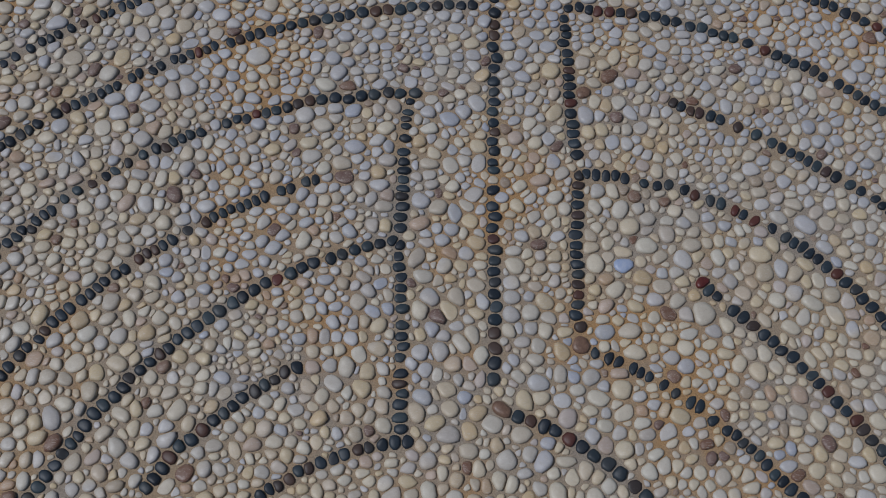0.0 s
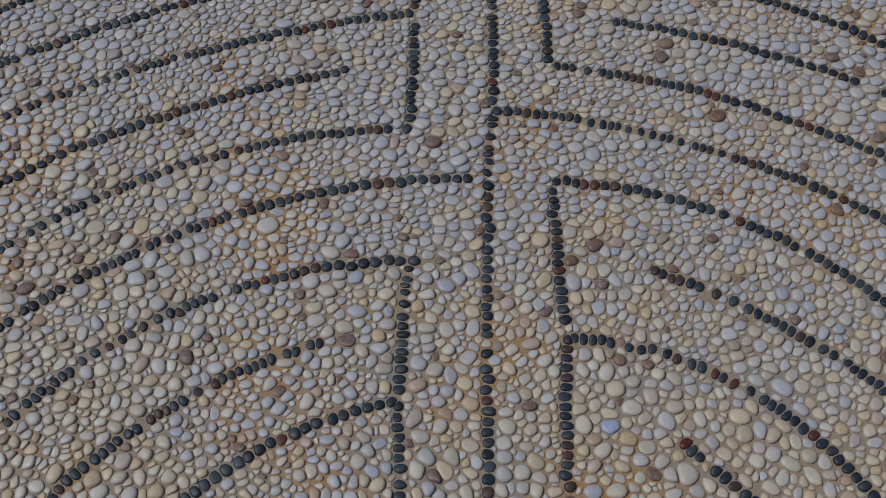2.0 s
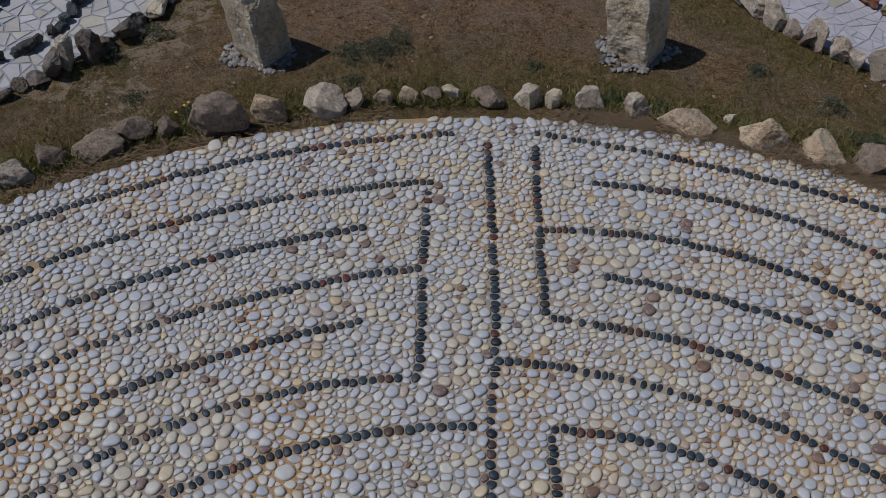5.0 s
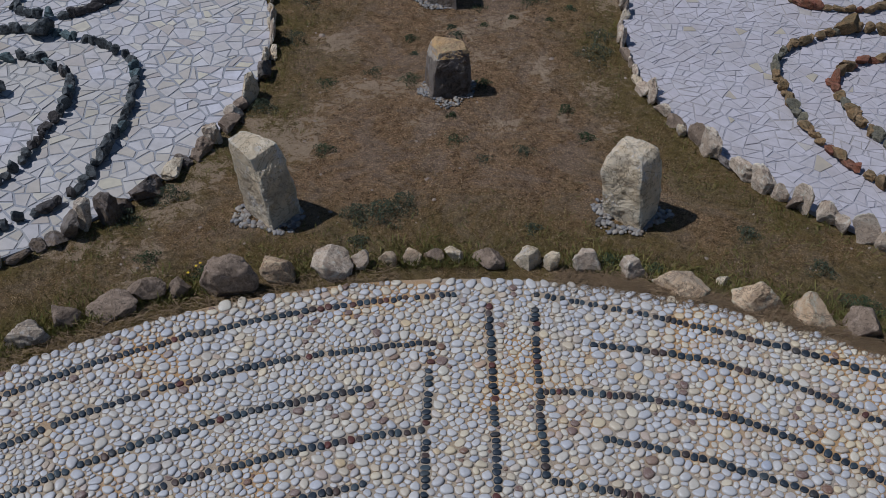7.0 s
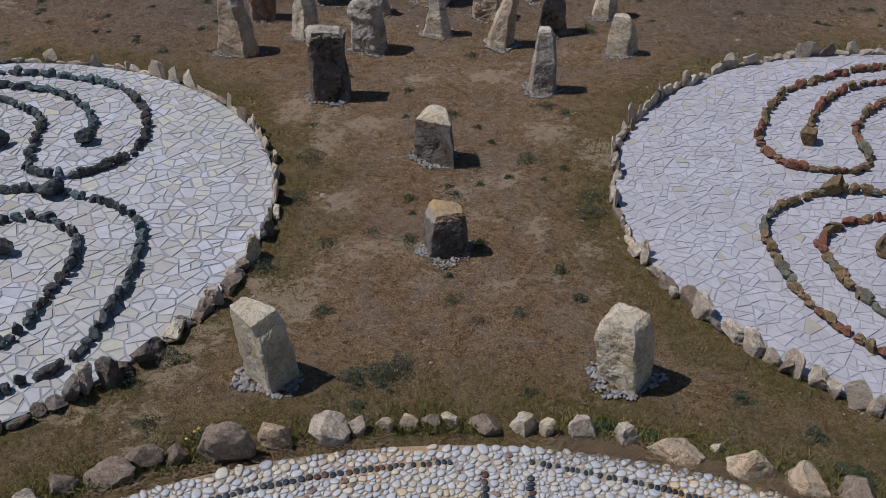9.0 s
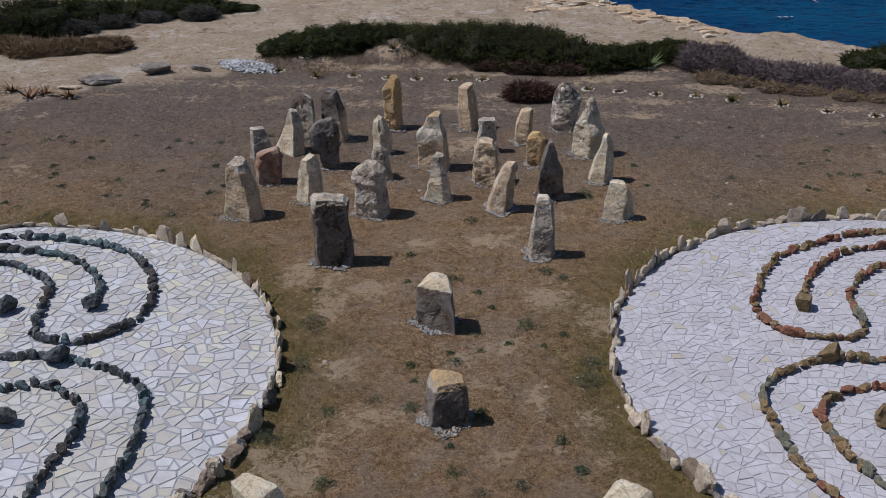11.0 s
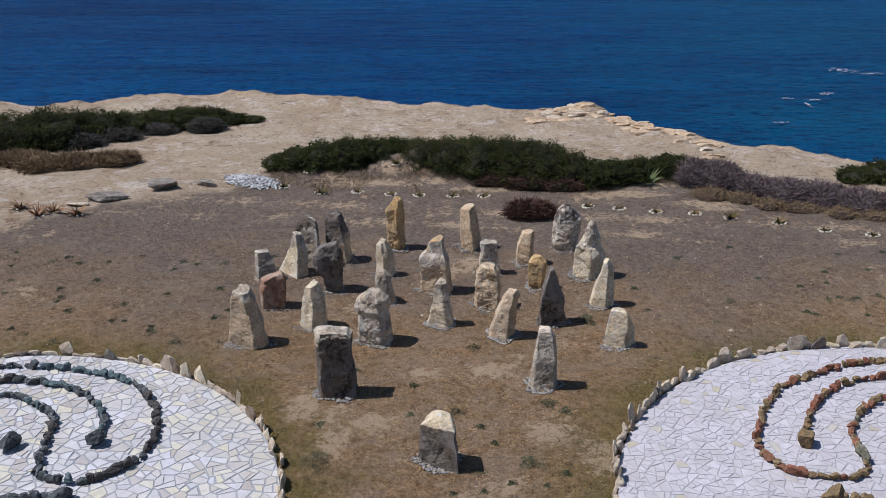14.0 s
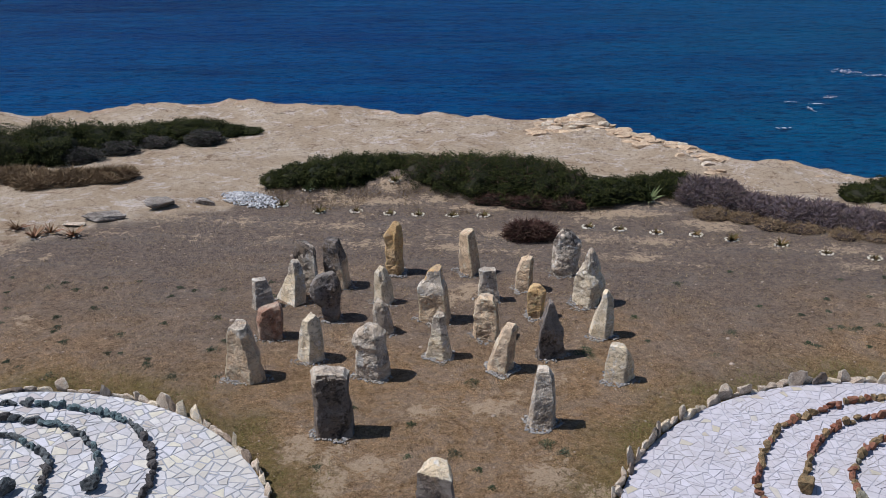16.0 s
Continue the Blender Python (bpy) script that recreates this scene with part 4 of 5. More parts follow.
    ring = np.c_[centre.x + radius * np.cos(ang), centre.y + radius * np.sin(ang)]
    v = np.concatenate([np.c_[ring, np.full(n, top)], np.c_[ring, np.full(n, -0.2)], [[centre.x, centre.y, top]]])
    i = np.arange(n)
    j = (i + 1) % n
    me = mesh_np(name, v, [np.stack([i + n, j + n, j, i], 1), np.stack([i, j, np.full(n, 2 * n)], 1)], material, False)
    return tagged(new(name, me), label, category, kind="structure")


def clip(poly, n, lim):
    """The part of a convex outline where p . n <= lim."""
    out = []
    for a, b in zip(poly, poly[1:] + poly[:1]):
        da, db = a[0] * n[0] + a[1] * n[1] - lim, b[0] * n[0] + b[1] * n[1] - lim
        if da <= 0:
            out.append(a)
        if (da < 0 < db) or (db < 0 < da):
            q = da / (da - db)
            out.append((a[0] + (b[0] - a[0]) * q, a[1] + (b[1] - a[1]) * q))
    return out


def area_of(poly):
    return 0.5 * sum(a[0] * b[1] - b[0] * a[1] for a, b in zip(poly, poly[1:] + poly[:1]))


def broken(poly, limit, rng):
    """Split an outline by straight breaks until its pieces are small enough."""
    if len(poly) < 3 or area_of(poly) < limit * rng.uniform(0.55, 1.7):
        return [poly]
    p = np.array(poly)
    c = p.mean(0) + rng.normal(size=2) * math.sqrt(limit) * 0.18
    w, e = np.linalg.eigh(np.cov(p.T))
    t = math.atan2(e[1, 1], e[0, 1]) + rng.normal() * 0.33
    n = (math.cos(t), math.sin(t))
    lim = c[0] * n[0] + c[1] * n[1]
    return broken(clip(poly, n, lim), limit, rng) + broken(clip(poly, (-n[0], -n[1]), -lim), limit, rng)


def shrunk(poly, gap):
    """The outline with every side moved in by gap."""
    out = poly
    for a, b in zip(poly, poly[1:] + poly[:1]):
        d = math.hypot(b[0] - a[0], b[1] - a[1])
        if d < 1e-5:
            continue
        n = ((b[1] - a[1]) / d, -(b[0] - a[0]) / d)
        out = clip(out, n, a[0] * n[0] + a[1] * n[1] - gap)
        if len(out) < 3:
            return []
    return out


def paving(parent, centre, radius, spacing, limit, joint, material, top, seed, focus):
    """Irregular flat paving pieces: those round the focus are single parts, the rest one joined part."""
    rng = np.random.default_rng(seed)
    n = int(2 * radius / spacing) + 4
    gx, gy = np.meshgrid(np.arange(n), np.arange(n + 3))
    p = np.c_[gx.ravel() + 0.5 * (gy.ravel() % 2), gy.ravel() * 0.9] * spacing - radius - spacing
    p = p + rng.uniform(-0.48, 0.48, p.shape) * spacing
    p = p[np.hypot(*p.T) < radius + spacing]
    c = np.array(centre[:])
    pieces = []
    for q in p:
        d = p - q
        poly = [(q[0] + sx * spacing * 1.2, q[1] + sy * spacing * 1.2) for sx, sy in ((-1, -1), (1, -1), (1, 1), (-1, 1))]
        for k in np.argsort((d ** 2).sum(1))[1:15]:
            poly = clip(poly, d[k], d[k] @ (p[k] + q) / 2)
        for part in broken(poly, limit, rng):
            if len(part) > 2:
                m = np.mean(part, 0)
                r = math.hypot(*m)
                if r < radius + 0.06:
                    if r > radius - 0.4:
                        u = m / r
                        part = clip(part, u, radius)
                    part = shrunk(part, joint * rng.uniform(0.35, 1.35))
                    if len(part) > 2 and area_of(part) > 0.0012:
                        pieces.append(np.array(part))
    pieces.sort(key=lambda o: np.hypot(*(o.mean(0) + c - focus)))
    rest_v, rest_q, rest_t, b0 = [], [], [], 0
    for rank, o in enumerate(pieces):
        q = o.mean(0)
        o = o - q
        o = o * (1 + rng.normal(size=(len(o), 1)) * 0.02)
        h = 0.004 + rng.uniform(0, 0.005)
        k = len(o)
        tilt = rng.normal(size=2) * 0.014
        ins = o * (1 - 0.005 / np.maximum(np.hypot(*o.T), 0.02))[:, None]
        v = np.concatenate([np.c_[o, np.full(k, -0.01)], np.c_[o, np.full(k, h * 0.65) + o @ tilt], np.c_[ins, np.full(k, h) + ins @ tilt]])
        quads = np.array([(a + b * k, (a + 1) % k + b * k, (a + 1) % k + (b + 1) * k, a + (b + 1) * k) for b in range(2) for a in range(k)])
        fan = np.array([(2 * k, 2 * k + a, 2 * k + a + 1) for a in range(1, k - 1)])
        if rank < 300:
            ob = child("paving_stone", mesh_np("paving_stone", v, [quads, fan], material, False), parent)
            ob.location = (c[0] + q[0], c[1] + q[1], top)
        else:
            rest_v.append(v + np.array([c[0] + q[0], c[1] + q[1], top]))
            rest_q.append(quads + b0), rest_t.append(fan + b0)
            b0 += len(v)
    child("paving_stones", mesh_np("paving_stones", np.concatenate(rest_v), [np.concatenate(rest_q), np.concatenate(rest_t)], material, False), parent, kind="stuff")


plaza_l = slab("pavement_west", PLAZA_L, R_L, M_JOINT_L, 0.006, "crazy paving of cream marble pieces in grey mortar", "paving")
plaza_r = slab("pavement_east", PLAZA_R, R_R, M_JOINT_R, 0.006, "crazy paving of white marble pieces in pale mortar", "paving")

BLUE, BROWN = (M_BLUEROCK, M_TEAL, M_CHARCOAL), (M_BROWNROCK, M_RUST, M_OLIVE)
LBL_L, LBL_R = "row of dark blue-green rocks set in white paving", "row of olive-brown and rust rocks set in white paving"
rock_line(((-7.9, 7.75), (-7.04, 7.79), (-6.17, 7.71), (-5.34, 7.43), (-4.82, 7.0), (-4.49, 6.35), (-4.39, 5.71), (-4.57, 5.15), (-4.94, 4.86), (-5.39, 4.85), (-5.68, 5.12), (-5.78, 5.69),
           (-5.91, 6.25), (-6.18, 6.58), (-6.68, 6.87), (-7.3, 6.95)), BLUE, LBL_L, 81)
rock_line(((-7.7, 7.32), (-6.86, 7.34), (-6.17, 7.23), (-5.62, 6.88), (-5.25, 6.40), (-5.14, 5.9)), BLUE, LBL_L, 82)
rock_line(((-6.6, 4.52), (-5.78, 4.48), (-5.34, 4.49), (-4.86, 4.39), (-4.43, 4.21), (-3.97, 3.88), (-3.80, 3.48), (-3.73, 2.98), (-3.73, 2.42), (-3.82, 1.86), (-3.92, 1.39), (-4.31, 1.02), (-4.9, 0.65)), BLUE, LBL_L, 83)
rock_line(((-6.2, 3.7), (-5.52, 3.80), (-5.16, 3.89), (-4.73, 3.69), (-4.46, 3.35), (-4.41, 2.81), (-4.49, 2.31), (-4.58, 1.76), (-4.9, 1.35), (-5.3, 1.1)), BLUE, LBL_L, 84)
end_rock(-5.12, 5.70, 0.30, 0.24, M_BLUEROCK, "large dark rock ending a labyrinth row", 85)
end_rock(-5.26, 3.17, 0.32, 0.22, M_BLUEROCK, "large dark rock ending a labyrinth row", 86)
end_rock(-6.22, 5.58, 0.32, 0.26, M_BLUEROCK, "large dark rock ending a labyrinth row", 87)
end_rock(-5.11, 4.44, 0.36, 0.27, M_BLUEROCK, "large dark rock between two labyrinth loops", 88)
rock_line(((6.7, 8.22), (5.99, 8.16), (5.38, 7.96), (4.61, 7.53), (4.14, 7.07), (3.91, 6.63), (3.66, 6.0), (3.64, 5.6), (3.83, 5.22), (4.18, 5.11), (4.52, 5.07), (4.80, 5.22), (4.90, 5.62),
           (4.95, 6.1), (5.13, 6.49), (5.61, 7.0), (6.2, 7.25)), BROWN, LBL_R, 91)
rock_line(((6.5, 7.75), (5.82, 7.64), (5.22, 7.41), (4.80, 6.99), (4.47, 6.48), (4.30, 6.05)), BROWN, LBL_R, 92)
rock_line(((5.6, 4.6), (4.81, 4.58), (4.21, 4.61), (3.76, 4.40), (3.44, 4.18), (3.19, 3.82), (3.17, 3.45), (3.20, 3.0), (3.28, 2.56), (3.46, 2.10), (3.69, 1.77), (4.0, 1.40), (4.5, 1.0)), BROWN, LBL_R, 93)
rock_line(((5.3, 4.05), (4.63, 4.02), (4.24, 3.92), (3.89, 3.71), (3.75, 3.35), (3.79, 2.95), (3.88, 2.55), (4.04, 2.22), (4.4, 1.8)), BROWN, LBL_R, 94)
end_rock(4.24, 5.86, 0.32, 0.25, M_BROWNROCK, "large ochre-brown rock ending a labyrinth row", 95)
end_rock(4.40, 3.38, 0.32, 0.24, M_BROWNROCK, "large olive-brown rock ending a labyrinth row", 96)
end_rock(4.21, 4.58, 0.34, 0.27, M_BROWNROCK, "large olive-brown rock between two labyrinth loops", 97)
edging(PLAZA_L, R_L, -75, 130, "edging of pale upright stones round the cream paving", 101, lambda a: float(np.clip(1 - abs(a + 38) / 40, 0, 1)) if a < 2 else 0.0)
edging(PLAZA_R, R_R, 60, 255, "edging of pale upright stones round the white paving", 102, lambda a: 0.10 if a < 190 else 0.20)


# ---- shrubs and small plants ----
def shrub(name, blobs, leaves, size, material, label, seed, twig=None, core=M_SHADECORE, category="shrub"):
    """A low shrub of overlapping domes (x, y, rx, ry, h): a filler core coloured dark as shade, many small leaves, and
    bare twigs.
    """
    rng = np.random.default_rng(seed)
    b = np.array(blobs, dtype=float)
    root = tagged(new(name), label, category, "headland shrubs")
    x0, y0 = b[:, 0].mean(), b[:, 1].mean()
    z0 = ground_z(x0, y0)
    root.location = (x0, y0, z0)
    vs, fs, n0 = [], [], 0
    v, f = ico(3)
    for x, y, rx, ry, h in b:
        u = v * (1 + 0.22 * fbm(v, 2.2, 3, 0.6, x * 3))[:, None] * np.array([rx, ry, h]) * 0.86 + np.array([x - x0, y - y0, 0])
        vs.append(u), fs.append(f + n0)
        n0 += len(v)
    # Added solid domes, no real branches; their dark colour is the inner shade.
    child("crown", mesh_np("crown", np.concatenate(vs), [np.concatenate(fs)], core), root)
    area = b[:, 2] * b[:, 3] + b[:, 4] * (b[:, 2] + b[:, 3])
    pick = rng.choice(len(b), leaves, p=area / area.sum())
    d = rng.normal(size=(leaves, 3))
    d[:, 2] = np.abs(d[:, 2]) * 0.9
    d /= np.linalg.norm(d, axis=1)[:, None]
    lump = 1 + 0.26 * fbm(d, 2.2, 3, 0.6, 0.0) + 0.22 * fbm(np.c_[d[:, :2] * 1.0, pick * 1.3 + d[:, 2]], 5, 2)
    r = lump * rng.uniform(0.82, 1.06, leaves)
    p = d * r[:, None] * b[pick][:, 2:5] + np.c_[b[pick][:, :2] - (x0, y0), np.zeros(leaves)]
    s = rng.uniform(0.6, 1.3, leaves) * size
    lv, lf = scatter(*LEAF, p, tumble(rng, leaves, 1.0), np.c_[s, s, s])
    child("foliage", mesh_np("foliage", lv, [lf], material, False), root, kind="stuff")
    if twig:
        m, count, length = twig
        pick = rng.choice(len(b), count, p=area / area.sum())
        d = rng.normal(size=(count, 3))
        d[:, 2] = np.abs(d[:, 2])
        d /= np.linalg.norm(d, axis=1)[:, None]
        p = d * rng.uniform(0.7, 1.0, count)[:, None] * b[pick][:, 2:5] + np.c_[b[pick][:, :2] - (x0, y0), np.zeros(count)]
        s = rng.uniform(0.5, 1.3, count) * length
        tv, tf = scatter(*BLADE, p, tumble(rng, count, 0.0, 0.45), np.c_[np.full(count, 0.0065), s, s])
        child("brushwood", mesh_np("twigs", tv, [tf], m, False), root, kind="stuff")


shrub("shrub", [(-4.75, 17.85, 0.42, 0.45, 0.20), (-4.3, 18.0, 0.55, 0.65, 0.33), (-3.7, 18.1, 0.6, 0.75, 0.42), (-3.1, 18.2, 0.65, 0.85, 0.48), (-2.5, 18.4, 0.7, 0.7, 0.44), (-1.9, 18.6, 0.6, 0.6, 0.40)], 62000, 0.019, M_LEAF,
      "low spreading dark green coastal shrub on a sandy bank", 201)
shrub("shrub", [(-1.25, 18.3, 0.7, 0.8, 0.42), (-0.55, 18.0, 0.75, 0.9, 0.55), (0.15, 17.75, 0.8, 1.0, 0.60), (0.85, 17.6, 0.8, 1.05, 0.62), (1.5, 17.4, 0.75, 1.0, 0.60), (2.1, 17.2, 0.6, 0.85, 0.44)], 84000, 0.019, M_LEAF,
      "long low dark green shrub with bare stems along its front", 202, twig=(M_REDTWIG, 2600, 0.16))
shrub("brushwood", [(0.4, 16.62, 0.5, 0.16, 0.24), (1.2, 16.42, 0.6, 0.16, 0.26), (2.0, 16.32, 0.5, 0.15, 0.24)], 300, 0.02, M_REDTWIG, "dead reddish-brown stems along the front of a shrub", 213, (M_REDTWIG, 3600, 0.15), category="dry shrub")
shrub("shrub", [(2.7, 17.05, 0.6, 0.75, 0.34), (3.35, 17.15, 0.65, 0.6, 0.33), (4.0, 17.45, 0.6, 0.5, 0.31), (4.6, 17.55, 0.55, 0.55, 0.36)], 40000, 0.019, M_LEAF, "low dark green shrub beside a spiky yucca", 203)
shrub("dry_shrub", [(5.05, 17.1, 0.5, 0.75, 0.42), (5.6, 16.9, 0.55, 0.75, 0.42)], 3000, 0.018, M_GREYLEAF, "leafless purplish-brown heath shrub", 204, (M_TWIG, 15000, 0.16), M_DRYSHADECORE, category="dry shrub")
shrub("dry_shrub", [(6.2, 16.4, 0.6, 0.6, 0.29), (6.9, 16.0, 0.65, 0.7, 0.31), (7.6, 15.75, 0.65, 0.7, 0.33), (8.3, 15.4, 0.65, 0.7, 0.28), (9.1, 15.1, 0.8, 0.65, 0.28)], 3500, 0.018, M_GREYLEAF, "tangle of bare grey-purple twigs", 205, (M_TWIG, 30000, 0.16), M_DRYSHADECORE, category="dry shrub")
shrub("dry_shrub", [(5.2, 15.95, 0.45, 0.40, 0.16), (5.85, 15.7, 0.4, 0.35, 0.13), (6.3, 15.25, 0.35, 0.28, 0.16), (6.95, 15.1, 0.5, 0.3, 0.11), (7.7, 14.75, 0.35, 0.3, 0.14), (8.4, 14.6, 0.4, 0.25, 0.12)], 500, 0.02, M_STRAW, "straw-coloured dry undergrowth in front of bare twigs", 206, (M_STRAW, 6500, 0.11), M_DRYSHADECORE, category="dry shrub")
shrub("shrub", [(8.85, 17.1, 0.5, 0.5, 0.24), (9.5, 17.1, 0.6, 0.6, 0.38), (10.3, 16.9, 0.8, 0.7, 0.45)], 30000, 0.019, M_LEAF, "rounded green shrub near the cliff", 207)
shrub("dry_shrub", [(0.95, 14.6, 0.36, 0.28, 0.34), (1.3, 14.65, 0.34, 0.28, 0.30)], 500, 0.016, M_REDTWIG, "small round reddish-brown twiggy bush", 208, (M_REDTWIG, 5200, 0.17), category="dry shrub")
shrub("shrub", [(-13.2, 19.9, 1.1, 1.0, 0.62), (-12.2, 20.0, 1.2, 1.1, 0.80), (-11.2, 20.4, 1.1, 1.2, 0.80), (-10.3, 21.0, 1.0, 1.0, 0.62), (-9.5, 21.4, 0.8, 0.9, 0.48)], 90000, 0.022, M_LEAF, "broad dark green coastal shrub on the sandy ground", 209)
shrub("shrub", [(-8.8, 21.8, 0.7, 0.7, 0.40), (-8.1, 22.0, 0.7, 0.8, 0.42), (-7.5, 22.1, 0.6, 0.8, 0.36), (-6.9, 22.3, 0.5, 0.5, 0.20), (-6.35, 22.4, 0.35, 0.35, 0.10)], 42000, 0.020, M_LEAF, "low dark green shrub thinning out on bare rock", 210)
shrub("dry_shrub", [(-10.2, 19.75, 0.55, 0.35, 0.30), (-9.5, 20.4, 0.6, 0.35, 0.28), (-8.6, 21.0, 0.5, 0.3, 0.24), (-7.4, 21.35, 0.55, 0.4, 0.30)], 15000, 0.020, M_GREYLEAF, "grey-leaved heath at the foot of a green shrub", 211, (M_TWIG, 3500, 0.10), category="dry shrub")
shrub("dry_grass_mound", [(-11.3, 18.4, 0.8, 0.5, 0.18), (-10.5, 17.9, 0.7, 0.5, 0.22), (-9.8, 18.1, 0.7, 0.5, 0.24), (-9.1, 18.3, 0.6, 0.45, 0.22), (-8.65, 18.5, 0.30, 0.25, 0.20)], 500, 0.02, M_STRAW, "mound of dry straw-coloured grass", 212, (M_STRAW, 26000, 0.17), M_DRYSHADECORE, category="dry grass")


def rosette(x, y, size, material, stones, label, seed):
    """A spiky succulent in a small ring of pale stones."""
    rng = np.random.default_rng(seed)
    z = ground_z(x, y)
    plant = tagged(new("succulent"), label, "succulent", "planted succulents")
    plant.location = (x, y, z)
    n = 26
    a = rng.uniform(0, math.tau, n)
    up = rng.uniform(0.3, 1.1, n)
    dirs = np.c_[np.cos(a) * np.cos(up), np.sin(a) * np.cos(up), np.sin(up)]
    side = np.c_[-np.sin(a), np.cos(a), np.zeros(n)]
    turn = np.stack([side, np.cross(dirs, side), dirs], 2)
    s = size * rng.uniform(0.7, 1.15, n)
    v, f = scatter(*BLADE, np.zeros((n, 3)), turn, np.c_[np.full(n, size * 0.22), -s * 0.5, s])
    child("foliage", mesh_np("foliage", v, [f], material, False), plant)
    for k in range(stones):
        t = math.tau * k / max(stones, 1) + rng.normal() * 0.15
        rv, rf = rock_shape(rng, rng.uniform(0.05, 0.09), 0.05, 0.04, 2, 5)
        ob = child("stone", mesh_np("stone", rv, [rf], M_EDGE, False), plant)
        ob.matrix_basis = pose(0.13 * math.cos(t), 0.11 * math.sin(t), 0, 0, 0, math.degrees(t) + 90)


for q, (x, y) in enumerate(((-4.42, 16.5), (-3.53, 16.1), (-2.70, 16.15), (-1.94, 16.02), (-1.30, 15.95), (-0.54, 15.9), (0.15, 15.88), (2.40, 15.26), (3.05, 15.1), (3.80, 14.9), (4.62, 14.8), (5.30, 14.55), (6.25, 14.28), (7.05, 13.87), (7.92, 13.6))):
    rosette(x, y, 0.24 if q in (0, 1, 11, 12) else 0.16, M_ALOE, 9, "small spiky succulent inside a ring of pale stones", 300 + q)
rosette(-1.92, 17.55, 0.26, M_ALOE, 10, "spiky green succulent on a sandy hump with stones", 330)
rosette(-3.95, 17.35, 0.28, M_YUCCA, 6, "spiky grey-green agave before a dark shrub", 331)
rosette(3.95, 16.85, 0.46, M_YUCCA, 10, "tall spiky yucca ringed by stones", 332)
for q, (x, y) in enumerate(((-9.9, 14.95), (-9.1, 14.75), (-8.55, 14.6), (-9.33, 14.45))):
    rosette(x, y, 0.34, M_REDALOE, 4, "reddish dry succulent on bare sand", 340 + q)


def flat_rock(x, y, w, d, h, yaw, material, label, seed, lean=0):
    rng = np.random.default_rng(seed)
    v, f = rock_shape(rng, w, d, h, 4, 8, 0.12, 0.12 if w > 0.5 else 0.3)
    ob = new("rock_slab", mesh_np("rock_slab", v, [f], material, False))
    ob.matrix_basis = pose(x, y, ground_z(x, y), lean, 0, yaw)
    tagged(ob, label, "rock slab", "rock slabs")


flat_rock(-8.20, 15.55, 0.95, 0.34, 0.24, 14, M_SLAB, "long flat grey slab lying on sand", 361)
flat_rock(-8.72, 15.25, 0.55, 0.30, 0.10, 5, M_EDGE, "small pale slab lying on sand", 362)
flat_rock(-7.08, 16.25, 0.80, 0.38, 0.28, 26, M_SLAB, "grey slab lying aslant on sand", 363)
flat_rock(-6.22, 16.68, 0.50, 0.32, 0.22, 8, M_SLAB, "small grey slab beside a pebble heap", 364)
rng = np.random.default_rng(365)
n = 800
a, r = rng.uniform(0, math.tau, n), np.sqrt(rng.uniform(0, 1, n)) * rng.uniform(0.75, 1.15, n)
px, py = -5.2 + 0.72 * r * np.cos(a), 16.85 + 0.44 * r * np.sin(a) - 0.28 * r * np.cos(a)
v, f = scatter(*ico(1), np.c_[px, py, -0.01 + 0.10 * (1 - r)], spin(a * 9), rng.uniform(0.012, 0.04, (n, 1)) * np.array([[1.2, 1.0, 0.6]]))
tagged(new("pebble_heap", mesh_np("pebble_heap", v, [f], M_PALEGRAVEL)), "low heap of white and grey pebbles on sand", "pebbles", kind="stuff")

# ledges along the cliff
def ledge(x, y, w, d, h, yaw, material, label, seed, lean):
    """A broken shelf of sandstone with a flat top and sharp sides."""
    rng = np.random.default_rng(seed)
    v, f = rock_shape(rng, w, d, h * 1.6, 3, 12, 0.10, 0.30)
    v[:, 2] = np.minimum(v[:, 2], h * rng.uniform(0.7, 0.95) + 0.02 * v[:, 0])
    ob = new("rock_ledge", mesh_np("rock_ledge", v, [f], material, False))
    ob.matrix_basis = pose(x, y, ground_z(x, y) - 0.025, lean, 0, yaw)
    tagged(ob, label, "rock ledge", "rock ledges")


rng = np.random.default_rng(370)
for q in range(105):
    rugged = q < 80
    x = rng.uniform(1.6, 6.3) if rugged else rng.uniform(-13, 10)
    y = edge_y(x) - abs(rng.normal()) * (0.75 if rugged else 0.3) - 0.08
    w = rng.uniform(0.18, 0.70) * (1 if rugged else 0.55)
    ledge(x, y, w, w * rng.uniform(0.35, 0.7), rng.uniform(0.05, 0.13) * (1 if rugged else 0.6), rng.uniform(-30, 30), M_LEDGE if rng.random() < 0.8 else M_EDGE, "flat sandstone ledge broken at the cliff edge", 400 + q, rng.normal() * 7)


# loose rubble on the sandstone
rng = np.random.default_rng(380)
n = 2600
x = rng.uniform(-13, 9.5, n)
e = np.array([edge_y(a) for a in x])
y = e - 0.1 - 6.0 * rng.random(n) ** 1.6
s = np.array([zones(a, b)[0] for a, b in zip(x, y)])
x, y = x[s > 0.6], y[s > 0.6]
k = rng.uniform(0.012, 0.032, len(x)) * np.where(rng.random(len(x)) < 0.10, 2.2, 1)
rv, rf = rock_shape(rng, 1.6, 1.2, 0.9, 2, 7, 0.12, 0.3)
v, f = scatter(rv, rf, np.c_[x, y, [ground_z(a, b) for a, b in zip(x, y)]], spin(x * 40), np.c_[k * 1.3, k, k * 0.6])
tagged(new("rubble", mesh_np("rubble", v, [f], M_BUFF, False)), "small pale broken stones scattered over the sandstone", "rubble", kind="stuff")


